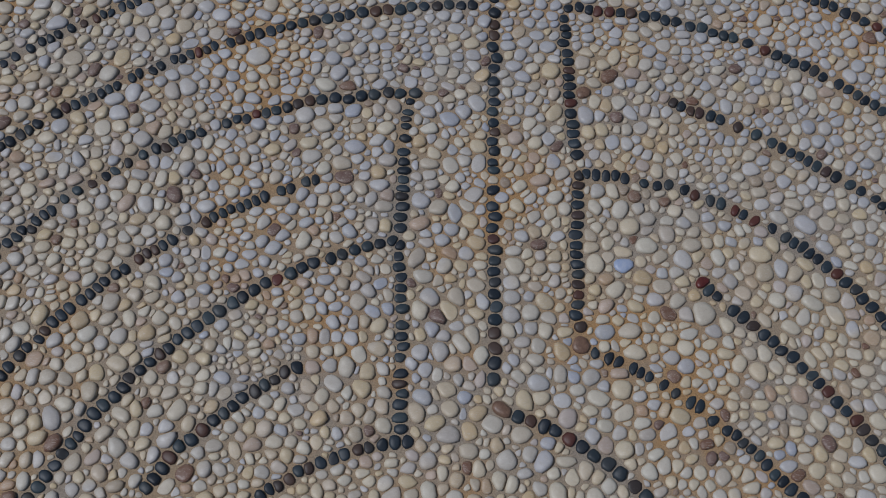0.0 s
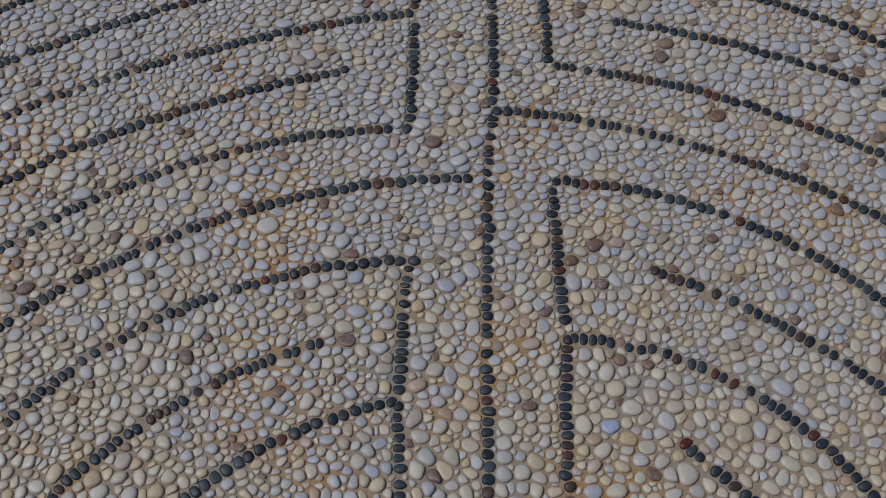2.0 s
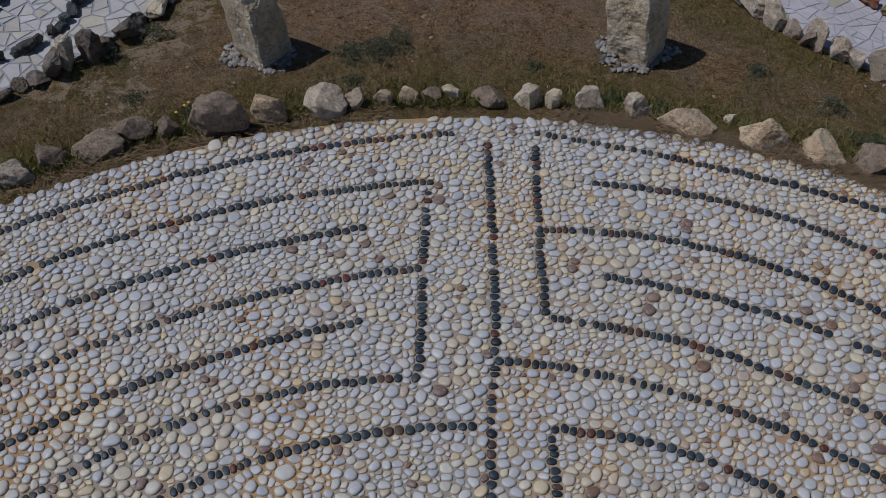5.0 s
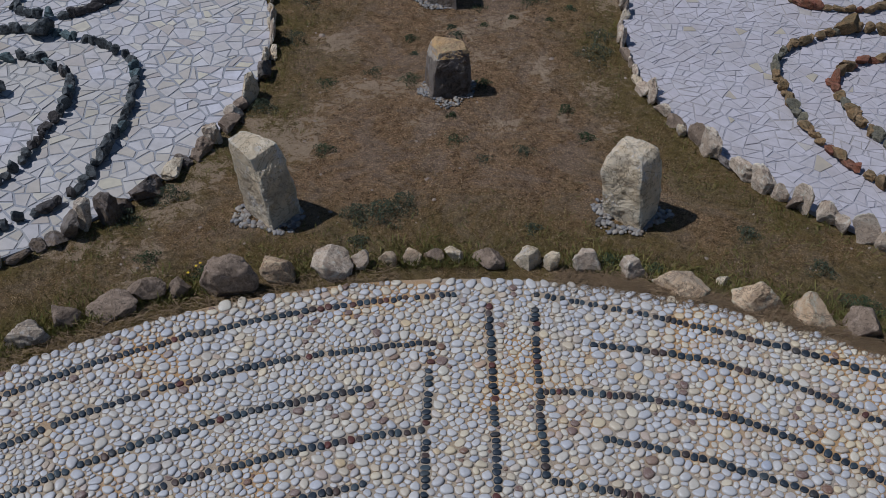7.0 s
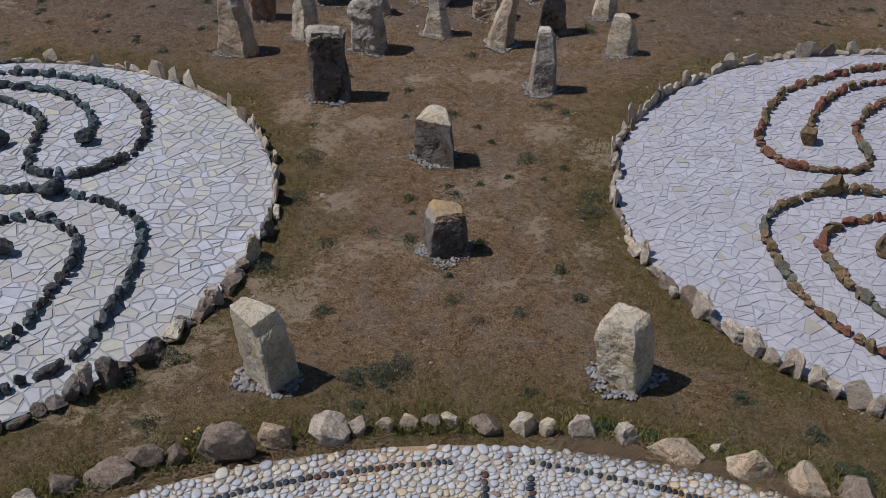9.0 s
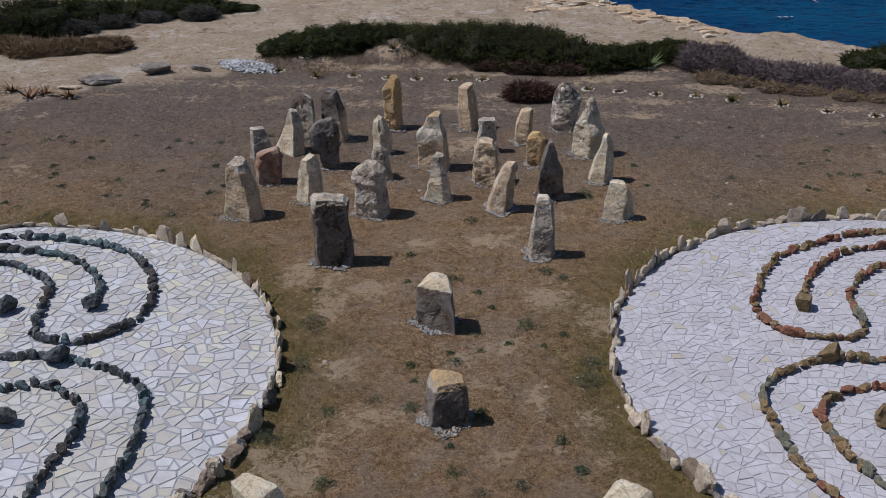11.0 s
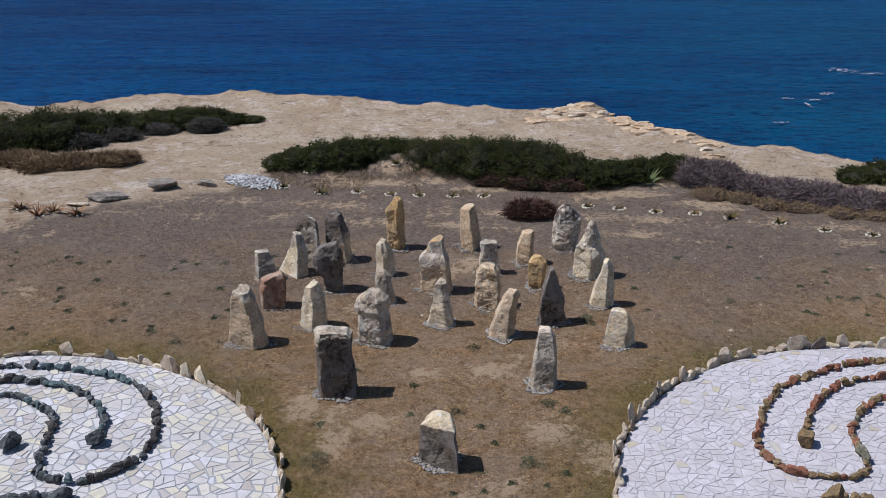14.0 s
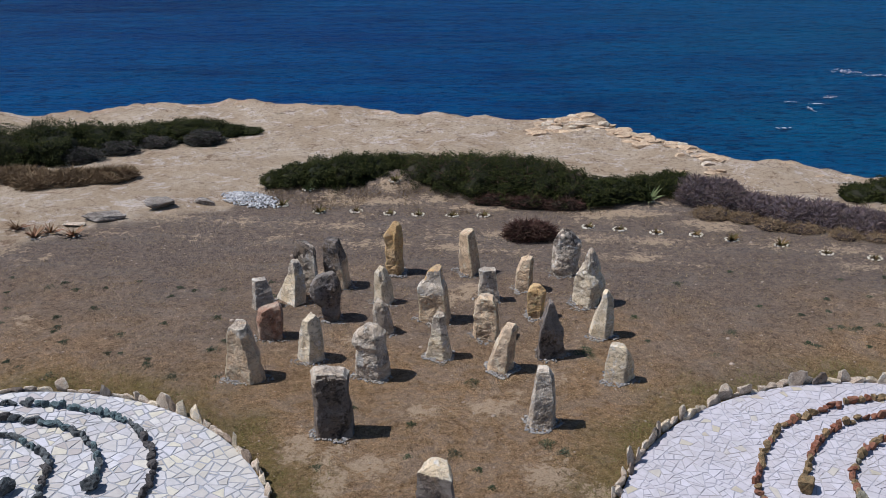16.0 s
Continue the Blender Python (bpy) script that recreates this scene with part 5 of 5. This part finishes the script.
# ---- dry grass, weeds and loose stones in the field ----
def open_ground(x, y):
    return (np.hypot(x - DISC.x, y - DISC.y) > DISC_R + 0.12) & (np.hypot(x - PLAZA_L.x, y - PLAZA_L.y) > R_L + 0.06) & (np.hypot(x - PLAZA_R.x, y - PLAZA_R.y) > R_R + 0.06)


def grass(name, count, box, size, material, keep, label, seed, width=0.006, up=0.7):
    rng = np.random.default_rng(seed)
    x, y = rng.uniform(box[0], box[1], count), rng.uniform(box[2], box[3], count)
    ok = open_ground(x, y)
    x, y = x[ok], y[ok]
    ok = np.array([keep(a, b) > t for a, b, t in zip(x, y, rng.random(len(x)))])
    x, y = x[ok], y[ok]
    z = np.array([ground_z(a, b) for a, b in zip(x, y)]) - 0.004
    s = rng.uniform(0.5, 1.35, len(x)) * size
    v, f = scatter(*BLADE, np.c_[x, y, z], tumble(rng, len(x), up), np.c_[np.full(len(x), width), s, s])
    tagged(new(name, mesh_np(name, v, [f], material, False)), label, "grass", kind="stuff")


def dry_cover(x, y):
    s, g, b = zones(x, y)
    return (1 - s) * (1 - b) * (0.15 + 0.85 * np.clip(0.4 + 1.6 * nz(x, y, 1.2, 5) + 0.8 * nz(x, y, 4.1, 2), 0, 1))


def green_cover(x, y):
    s, g, b = zones(x, y)
    return g * g * (1 - s) * np.clip(0.45 + 1.5 * nz(x, y, 1.6, 8), 0.03, 1)


grass("grass", 260000, (-7, 6.5, -0.9, 9.5), 0.031, M_GRASS, dry_cover, "sparse dry brown grass over the field", 501, 0.0045)
grass("grass", 70000, (-12, 11, 9.5, 18), 0.045, M_GRASS, dry_cover, "thin dry brown grass over the far field", 502, 0.009)
grass("grass", 110000, (-7, 6.5, -0.9, 9.5), 0.070, M_GREENGRASS, green_cover, "olive-green grass along the stone edgings", 503)


grass("grass", 14000, (-5.2, 6.0, 15.9, 17.5), 0.085, M_STRAW, lambda x, y: np.clip(0.25 + 1.6 * nz(x, y, 1.3, 3) + 0.9 * (y - 16.5), 0, 1), "dry straw at the foot of the shrubs", 504, 0.010, 1.0)


def weed(x, y, size, count, material, label, seed, flat=0.75):
    """A low leafy tuft."""
    rng = np.random.default_rng(seed)
    count = int(count * 5)
    a = rng.uniform(0, math.tau, count)
    r = np.sqrt(rng.uniform(0, 1, count)) * size * (0.75 + 0.35 * np.sin(a * 3 + seed))
    p = np.c_[x + r * np.cos(a), y + r * np.sin(a), np.full(count, ground_z(x, y)) + rng.uniform(0, flat * size, count) * np.maximum(0, 1 - r / size)]
    s = rng.uniform(0.004, 0.011, count)
    v, f = scatter(*LEAF, p, tumble(rng, count, 0.3), np.c_[s, s, s])
    tagged(new("weed", mesh_np("weed", v, [f], material, False)), label, "weed", "weeds in the dry grass", "stuff")


def flower(x, y, seed):
    """A small yellow flower head on a thin stalk."""
    rng = np.random.default_rng(seed)
    z = ground_z(x, y)
    plant = tagged(new("flower"), "tiny yellow flower in the dry grass", "flower", "yellow flowers")
    plant.location = (x, y, z)
    a = np.arange(9) * math.tau / 9
    v, f = scatter(*LEAF, np.c_[0.008 * np.cos(a), 0.008 * np.sin(a), np.full(9, 0.05)], spin(a + math.pi / 2), np.c_[np.full(9, 0.006), np.full(9, 0.008), np.full(9, 0.006)])
    child("petals", mesh_np("petals", v, [f], M_YELLOW, False), plant, "yellow petals")
    v, f = scatter(*BLADE, np.zeros((5, 3)), tumble(rng, 5, 3.0), np.c_[np.full(5, 0.006), np.full(5, 0.015), np.full(5, 0.05)])
    child("stalk", mesh_np("stalk", v, [f], M_WEED, False), plant)


for q, (x, y) in enumerate(((-2.54, 0.47), (-2.59, 0.38), (-2.51, 0.51))):
    flower(x, y, 980 + q)

WEED = "low green weed in the dry soil"
GREYWEED = "spreading grey-green weed on the dry soil"
for q, (x, y, s, n) in enumerate(((-0.98, 1.22, 0.26, 260), (-0.80, 1.38, 0.22, 200), (-1.22, 1.25, 0.18, 150), (-1.15, 0.85, 0.12, 70), (0.42, 1.06, 0.10, 60), (2.35, 1.0, 0.14, 90), (-2.36, 3.0, 0.20, 150),
                                  (-2.2, 4.4, 0.22, 120), (-2.15, 5.4, 0.25, 150), (1.25, 4.1, 0.26, 170), (1.35, 4.5, 0.2, 110), (-3.0, 1.5, 0.20, 140), (-3.35, 1.15, 0.2, 120), (2.9, 0.55, 0.16, 90))):
    weed(x, y, s, n, M_GREYWEED, GREYWEED, 600 + q)
for q, (x, y, s, n) in enumerate(((-0.82, 3.55, 0.16, 90), (-0.02, 3.5, 0.12, 80), (-0.85, 4.45, 0.11, 60), (0.60, 5.4, 0.20, 120), (1.05, 5.2, 0.09, 50), (0.15, 5.9, 0.08, 40), (-0.02, 6.3, 0.08, 40), (0.95, 6.9, 0.14, 70),
                                  (-1.62, 2.25, 0.14, 80), (1.02, 2.5, 0.12, 70), (0.85, 3.0, 0.12, 70), (-0.35, 2.9, 0.07, 40), (-3.0, 0.6, 0.14, 80), (1.05, 0.62, 0.16, 150), (1.45, 0.52, 0.14, 120), (3.1, 0.05, 0.22, 200),
                                  (3.5, -0.1, 0.25, 200), (-2.45, 0.4, 0.15, 90), (1.75, 9.6, 0.22, 160), (-0.1, 8.6, 0.14, 60), (0.05, 0.62, 0.08, 60), (-1.0, 7.4, 0.1, 50), (-1.0, 6.6, 0.08, 40))):
    weed(x, y, s, n, M_WEED, WEED, 640 + q)

rng = np.random.default_rng(690)
for q in range(90):
    if q < 45:
        x, y = rng.uniform(-9, -3.6), rng.uniform(8.6, 12.5)
    elif q < 65:
        x, y = rng.uniform(-2.4, 1.6), rng.uniform(1.8, 8)
    else:
        x, y = rng.uniform(2.5, 9), rng.uniform(9.5, 13)
    if open_ground(x, y):
        weed(x, y, rng.uniform(0.05, 0.16), int(rng.uniform(25, 70)), M_GREYWEED if q < 45 or rng.random() < 0.5 else M_WEED, GREYWEED if q < 45 else "small low weed on the dry soil", 900 + q, 0.35)

rng = np.random.default_rng(700)
n = 900
x, y = rng.uniform(-8, 7, n), rng.uniform(0.2, 17, n)
ok = open_ground(x, y)
x, y = x[ok], y[ok]
s = rng.uniform(0.006, 0.02, len(x)) * np.where(rng.random(len(x)) < 0.05, 2.2, 1)
v, f = scatter(*ico(1), np.c_[x, y, [ground_z(a, b) for a, b in zip(x, y)]], spin(x * 50), np.c_[s * 1.3, s, s * 0.7])
tagged(new("loose_stones", mesh_np("loose_stones", v, [f], M_BUFF)), "small loose stones scattered on the soil", "stones", kind="stuff")

# straw blown against the edge of the pebble circle
rng = np.random.default_rng(705)
n = 9000
a = rng.uniform(-0.62, 0.62, n)
clump = np.array([nz(t * 9, 0, 1.0, 5) for t in a])
a = a[clump + rng.random(n) * 0.5 > 0.18]
r = DISC_R + 0.16 + np.abs(rng.normal(size=len(a))) * 0.16
s = rng.uniform(0.04, 0.12, len(a))
v, f = scatter(*BLADE, np.c_[DISC.x + r * np.sin(a), DISC.y + r * np.cos(a), np.full(len(a), -0.03)], tumble(rng, len(a), 1.0), np.c_[np.full(len(a), 0.006), s, s])
tagged(new("grass", mesh_np("grass", v, [f], M_GREENGRASS, False)), "green and olive grass tufts between the border rocks", "grass", kind="stuff")

rng = np.random.default_rng(710)
n = 5200
a = np.concatenate([rng.uniform(0.10, 0.62, n), rng.uniform(-0.65, -0.1, n // 5)])
r = DISC_R + 0.06 + rng.normal(size=len(a)) * 0.07
d = rng.normal(size=(len(a), 3)) * np.array([1, 0.6, 0.12])
d /= np.linalg.norm(d, axis=1)[:, None]
side = np.cross(d, np.array([0, 0, 1.0]))
s = rng.uniform(0.06, 0.16, len(a))
v, f = scatter(*BLADE, np.c_[DISC.x + r * np.sin(a), DISC.y + r * np.cos(a), rng.uniform(-0.01, 0.03, len(a))], np.stack([side, np.cross(d, side), d], 2), np.c_[np.full(len(a), 0.006), s * 0.1, s])
tagged(new("straw", mesh_np("straw", v, [f], M_STRAW, False)), "dry straw lying along the pebble circle's rim", "straw", kind="stuff")


# ---- the pebble labyrinth ----
def line_style(seed, s, mean=0.057):
    """Length along the line and width across it of a dark pebble s metres down a line; it drifts slowly."""
    q = noise.noise((s * 0.9, seed * 7.31, 0.5))
    a = float(np.clip(mean + 0.030 * q + 0.006 * noise.noise((s * 9.0, seed * 3.7, 2.5)), 0.036, 0.092))
    w = float(np.clip(0.074 - 0.18 * (a - 0.054) + 0.010 * noise.noise((s * 8.0, seed * 5.1, 6.5)), 0.052, 0.082))
    return a, w


def arc(coef, a, b, seed):
    """Dark pebbles on an arc round the circle's centre; coef gives the radius by the angle from straight ahead."""
    out, t, s = [], min(a, b), 0.0
    while t <= max(a, b):
        r = coef[0] + coef[1] * t + coef[2] * t * t
        step, wide = line_style(seed, s)
        dr = coef[1] + 2 * coef[2] * t
        dx, dy = r * math.cos(t) + dr * math.sin(t), -r * math.sin(t) + dr * math.cos(t)
        out.append((DISC.x + r * math.sin(t), DISC.y + r * math.cos(t), math.atan2(dy, dx), step, wide))
        t += step / math.hypot(dx, dy)
        s += step
    return out


def straight(x0, y0, x1, y1, seed, mean=0.057):
    out, s, full = [], 0.0, math.hypot(x1 - x0, y1 - y0)
    turn = math.atan2(y1 - y0, x1 - x0)
    while s <= full:
        step, wide = line_style(seed, s, mean)
        out.append((x0 + (x1 - x0) * s / full, y0 + (y1 - y0) * s / full, turn, step, wide))
        s += step
    return out


def labyrinth_points():
    """Dark pebbles of the labyrinth's lines: place, heading, length and width."""
    p = []
    left = (((6.491, 0.497, 0.631), -0.02), ((5.926, 0.182, 0.332), -0.05), ((5.539, 0.488, 0.635), -0.145), ((5.082, 0.532, 0.781), -0.08), ((4.677, 0.528, 0.611), -0.165), ((4.074, -0.24, -0.161), -0.09),
            ((3.710, 0.080, 0.114), 0.01), ((3.111, -0.372, -0.294), -0.09), ((2.743, 0.051, 0.023), -0.275), ((2.345, 0.192, 0.060), -0.17), ((1.834, 0.035, 0.0), -0.455), ((1.277, -0.143, 0.0), -0.22))
    right = (((6.587, -1.148, 1.717), 0.08), ((5.848, 1.126, -1.69), 0.16), ((5.358, 1.01, -1.508), 0.09), ((5.034, 0.067, 0.111), 0.19), ((4.626, -0.091, 0.15), 0.12), ((4.238, -0.215, 0.261), 0.04),
             ((3.661, 0.576, -0.763), 0.14), ((3.269, -0.049, 0.0), 0.325), ((2.582, 0.815, -0.78), 0.20), ((2.778, -1.184, 0.657), 0.51), ((1.875, -0.284, 0.22), 0.30), ((1.448, -0.233, 0.0), 0.07))
    for k, (c, a) in enumerate(left):
        p += arc(c, -0.75 - 0.045 * (6.4 - c[0]), a, k + 1)
    for k, (c, a) in enumerate(right):
        p += arc(c, a, 0.72 + 0.07 * (6.4 - c[0]), k + 21)
    # further round, the rings run on as plain circles
    for k, (c, a) in enumerate(left):
        lim = 0.75 + 0.045 * (6.4 - c[0])
        r = c[0] - c[1] * lim + c[2] * lim * lim
        p += arc((r, 0, 0), -2.6, -lim - 0.05 / r, k + 41)
    for k, (c, a) in enumerate(right):
        lim = 0.72 + 0.07 * (6.4 - c[0])
        r = c[0] + c[1] * lim + c[2] * lim * lim
        p += arc((r, 0, 0), lim + 0.05 / r, 2.6, k + 61)
    p += straight(0.0, 0.02, 0.04, -1.0, 81, 0.07) + straight(0.04, -1.06, 0.04, -2.1, 82, 0.065) + straight(0.03, -2.16, 0.0, -2.6, 83) + straight(0.0, -2.66, 0.0, -4.80, 84, 0.076)
    p += straight(-0.47, -0.52, -0.475, -1.34, 85, 0.05) + straight(-0.475, -1.4, -0.47, -2.2, 86)
    p += straight(-0.45, -3.23, -0.47, -4.0, 87, 0.052) + straight(-0.47, -4.06, -0.43, -5.0, 88)
    p += straight(0.39, -0.02, 0.375, -0.88, 89) + straight(0.38, -0.94, 0.395, -1.74, 90)
    p += straight(0.385, -2.64, 0.42, -3.6, 91, 0.074) + straight(0.42, -3.66, 0.40, -4.48, 92, 0.043)
    return np.array(p)


def support(dx, dy, d, a, b, turn):
    """Radius of an ellipse with half axes a, b, turned, towards (dx, dy) at distance d."""
    co = (dx * math.cos(turn) + dy * math.sin(turn)) / d
    return a * b / math.sqrt(b * b * co * co + a * a * (1 - co * co))


class Packing:
    """Ellipses laid one after the other where they find room."""
    def __init__(self, cell=0.1):
        self.cell, self.grid, self.rows = cell, {}, []

    def add(self, x, y, a, b, turn, slack, force=False):
        cx, cy = int(x // self.cell), int(y // self.cell)
        if not force:
            for ix in (cx - 1, cx, cx + 1):
                for iy in (cy - 1, cy, cy + 1):
                    for ox, oy, oa, ob, ot in self.grid.get((ix, iy), ()):
                        dx, dy = x - ox, y - oy
                        d2 = dx * dx + dy * dy
                        if d2 > (a + oa) ** 2:
                            continue
                        if d2 < (b + ob) ** 2 * slack * slack:
                            return False
                        d = math.sqrt(d2)
                        if d < slack * (support(dx, dy, d, a, b, turn) + support(dx, dy, d, oa, ob, ot)):
                            return False
        row = (x, y, a, b, turn)
        self.grid.setdefault((cx, cy), []).append(row)
        self.rows.append(row)
        return True


# pebbles that stand out from the rest: x, y, half length, half width, heading, material
SPECIAL = ((2.17, -2.14, 0.085, 0.055, 0.0, None), (-1.27, -2.95, 0.080, 0.060, 0.5, None), (-0.38, -0.44, 0.035, 0.040, 1.5, 1), (1.01, -4.24, 0.036, 0.034, 0.0, 2), (0.63, -4.16, 0.058, 0.040, 0.0, 3), (-0.08, -3.60, 0.072, 0.042, 1.45, None),
           (0.47, -3.17, 0.042, 0.032, 0.4, 1), (1.0, -4.40, 0.075, 0.055, 1.5, None), (0.41, -4.57, 0.055, 0.038, -0.5, 1), (0.03, -4.88, 0.060, 0.036, -0.7, 1), (-2.4, -2.75, 0.10, 0.045, 0.4, None), (2.4, -1.9, 0.07, 0.04, -0.4, None))


def build_pebbles():
    rng = np.random.default_rng(800)
    bed = slab("pavement", DISC, DISC_R, M_MORTAR, -0.002, "round pavement of cream pebbles with a labyrinth of dark lines", "pebble paving")
    pack = Packing()
    kind = []
    for x, y, a, b, t, m in SPECIAL:
        pack.add(x, y, a, b, t, 1, True)
        kind.append(10 + (m or 0))
    line = labyrinth_points()
    line = line[np.hypot(line[:, 0] - DISC.x, line[:, 1] - DISC.y) < DISC_R - 0.05]
    line = line[rng.random(len(line)) > 0.010]
    for x, y, t, step, wide in line:
        drift = 0.012 * noise.noise((x * 3.0, y * 3.0, 5.0))
        x, y = x - drift * math.sin(t) + rng.normal() * 0.005, y + drift * math.cos(t) + rng.normal() * 0.005
        u = rng.uniform(0.88, 1.12)
        if pack.add(x, y, step * 0.51, wide * 0.5 * u, t + rng.normal() * 0.16, 0.55):
            kind.append(1)
    # light pebbles, the large first, small ones in the gaps left
    south = -5.75
    for count, lo, hi, slack in ((30000, 0.076, 0.112, 0.86), (70000, 0.058, 0.086, 0.84), (90000, 0.044, 0.064, 0.82), (80000, 0.028, 0.042, 0.82)):
        px, py = rng.uniform(DISC.x - DISC_R, DISC.x + DISC_R, count), rng.uniform(south, DISC.y + DISC_R, count)
        size, long, wob = rng.uniform(lo, hi, count), rng.uniform(1.1, 2.0, count), rng.normal(size=count) * 0.5
        inside = np.hypot(px - DISC.x, py - DISC.y) < DISC_R - 0.03
        for x, y, d, e, w in zip(px[inside].tolist(), py[inside].tolist(), size[inside].tolist(), long[inside].tolist(), wob[inside].tolist()):
            coarse = noise.noise((x * 1.3, y * 1.3, 4.0)) + 0.5 * noise.noise((x * 3.1, y * 3.1, 9.0))
            if lo > 0.07 and coarse < 0.10:
                continue
            if lo == 0.058 and coarse < -0.42:
                continue
            if math.hypot(x - DISC.x, y - DISC.y) > DISC_R - 0.08 and noise.noise((x * 2.2, y * 2.2, 7.0)) + 0.5 * noise.noise((x * 7.0, y * 7.0, 3.0)) > 0.3:
                continue
            t = 4.0 * noise.noise((x * 0.8, y * 0.8, 1.0)) + w
            e = math.sqrt(e)
            if pack.add(x, y, d * 0.5 * e, d * 0.5 / e, t, slack):
                kind.append(0)
    # the far half, out of sight behind the walk's start, in even rows
    sp = 0.074
    gx, gy = np.meshgrid(np.arange(int(2 * DISC_R / sp) + 2), np.arange(int(2 * DISC_R / sp) + 2))
    far = np.c_[gx.ravel() + 0.5 * (gy.ravel() % 2), gy.ravel() * 0.9] * sp + np.array([DISC.x - DISC_R, DISC.y - DISC_R])
    far = far + rng.uniform(-0.16, 0.16, far.shape) * sp
    far = far[(far[:, 1] < south - 0.02) & (np.hypot(far[:, 0] - DISC.x, far[:, 1] - DISC.y) < DISC_R - 0.03)]
    for x, y in far.tolist():
        if pack.add(x, y, 0.041, 0.034, rng.uniform(0, 3), 0.75):
            kind.append(0)
    rows, kind = np.array(pack.rows), np.array(kind)
    pts, half_a, half_b, turn = rows[:, :2], rows[:, 2], rows[:, 3], rows[:, 4]
    is_dark = kind == 1
    # outline of each pebble: its own ellipse, pressed in by its neighbours
    K, NB = 14, 12
    ang = np.arange(K) * math.tau / K
    rad = np.zeros((len(pts), K))
    tile = np.floor(pts / 0.5).astype(int)
    order = {}
    for k, c in enumerate(map(tuple, tile)):
        order.setdefault(c, []).append(k)

    def reach(q, head):
        co, si = np.cos(head - turn[q]), np.sin(head - turn[q])
        return half_a[q] * half_b[q] / np.sqrt((half_b[q] * co) ** 2 + (half_a[q] * si) ** 2)

    for c, ids in order.items():
        near = np.array([q for dx in (-1, 0, 1) for dy in (-1, 0, 1) for q in order.get((c[0] + dx, c[1] + dy), ())])
        ids = np.array(ids)
        d = pts[near][None] - pts[ids][:, None]
        q = (d ** 2).sum(2)
        q[q < 1e-9] = 9
        nb = np.argpartition(q, min(NB, len(near) - 1), axis=1)[:, :NB]
        dv = np.take_along_axis(d, nb[:, :, None], 1)
        dist = np.hypot(dv[..., 0], dv[..., 1])
        head = np.arctan2(dv[..., 1], dv[..., 0])
        mine, other = reach(ids[:, None], head), reach(near[nb], head)
        h = np.maximum(dist * mine / (mine + other) - 0.0022, 0.006)
        co = np.cos(ang[None, None] - head[..., None])
        press = ((np.maximum(co, 0) / h[..., None]) ** 6).sum(1)
        own = reach(ids[:, None], ang[None, :]) * np.where(is_dark[ids], 1.10, 1.34)[:, None]
        rad[ids] = (press + own ** -6.0) ** (-1 / 6)
    rad = np.clip(rad, 0.007, 0.11) * (1 + rng.normal(size=rad.shape) * 0.025)
    high = np.clip(rad.mean(1) * rng.uniform(0.30, 0.58, len(pts)), 0.006, 0.020) * np.where(rng.random(len(pts)) < 0.12, 0.5, 1)
    tilt = rng.normal(size=(len(pts), 2)) * 0.09

    def pebble(ids, local, k):
        ex, ey, r = np.cos(ang)[::k], np.sin(ang)[::k], rad[ids][:, ::k]
        rings = []
        for s, z in ((0.97, -0.4), (1.0, 0.25), (0.90, 0.70), (0.60, 0.94))[:: (1 if k == 1 else 2)]:
            x, y = r * s * ex, r * s * ey
            rings.append(np.stack([x, y, high[ids][:, None] * z + max(z, 0) * (x * tilt[ids, :1] + y * tilt[ids, 1:])], 2))
        v = np.concatenate(rings + [np.stack([np.zeros(len(ids)), np.zeros(len(ids)), high[ids]], 1)[:, None]], 1)
        if not local:
            v[:, :, :2] += pts[ids][:, None]
        n = len(ex)
        i = np.arange(n)
        quads = np.concatenate([np.stack([i + b * n, (i + 1) % n + b * n, (i + 1) % n + (b + 1) * n, i + (b + 1) * n], 1) for b in range(len(rings) - 1)])
        top = (len(rings) - 1) * n
        return v, quads, np.stack([i + top, (i + 1) % n + top, np.full(n, top + n)], 1)

    def joined(name, ids, material, k):
        v, quads, fan = pebble(ids, False, k)
        off = (np.arange(len(ids)) * v.shape[1])[:, None, None]
        child(name, mesh_np(name, v.reshape(-1, 3), [(quads[None] + off).reshape(-1, 4), (fan[None] + off).reshape(-1, 3)], material), bed, kind="stuff")

    focus = np.hypot(pts[:, 0] - 0.05, pts[:, 1] + 4.1)
    seen = pts[:, 1] > south
    for flag, material, name, many in ((0, M_PEBBLE, "pebble", "pebbles"), (1, M_DARK, "dark_pebble", "dark_pebbles")):
        ids = np.where((kind == flag) & seen)[0]
        ids = ids[np.argsort(focus[ids])]
        v, quads, fan = pebble(ids[:290], True, 1)
        for q, u in zip(ids[:290], v):
            ob = child(name, mesh_np(name, u, [quads, fan], material), bed)
            ob.location = (pts[q, 0], pts[q, 1], 0)
        joined(many, ids[290:], material, 1)
        joined(many, np.where((kind == flag) & ~seen)[0], material, 2)
    for q in np.where(kind >= 10)[0]:
        v, quads, fan = pebble(np.array([q]), True, 1)
        material = (M_PEBBLE, M_BROWNPEBBLE, M_REDPEBBLE, M_BLUEPEBBLE)[kind[q] - 10]
        ob = child("pebble", mesh_np("pebble", v[0], [quads, fan], material), bed, ("", "brown pebble", "dark red pebble", "pale blue pebble")[kind[q] - 10])
        ob.location = (pts[q, 0], pts[q, 1], 0)


paving(plaza_l, PLAZA_L, R_L, 0.25, 0.030, 0.0125, M_PAVE_L, 0.006, 901, np.array([-3.6, 3.2]))
paving(plaza_r, PLAZA_R, R_R, 0.36, 0.019, 0.0085, M_PAVE_R, 0.006, 902, np.array([3.2, 3.4]))
build_pebbles()
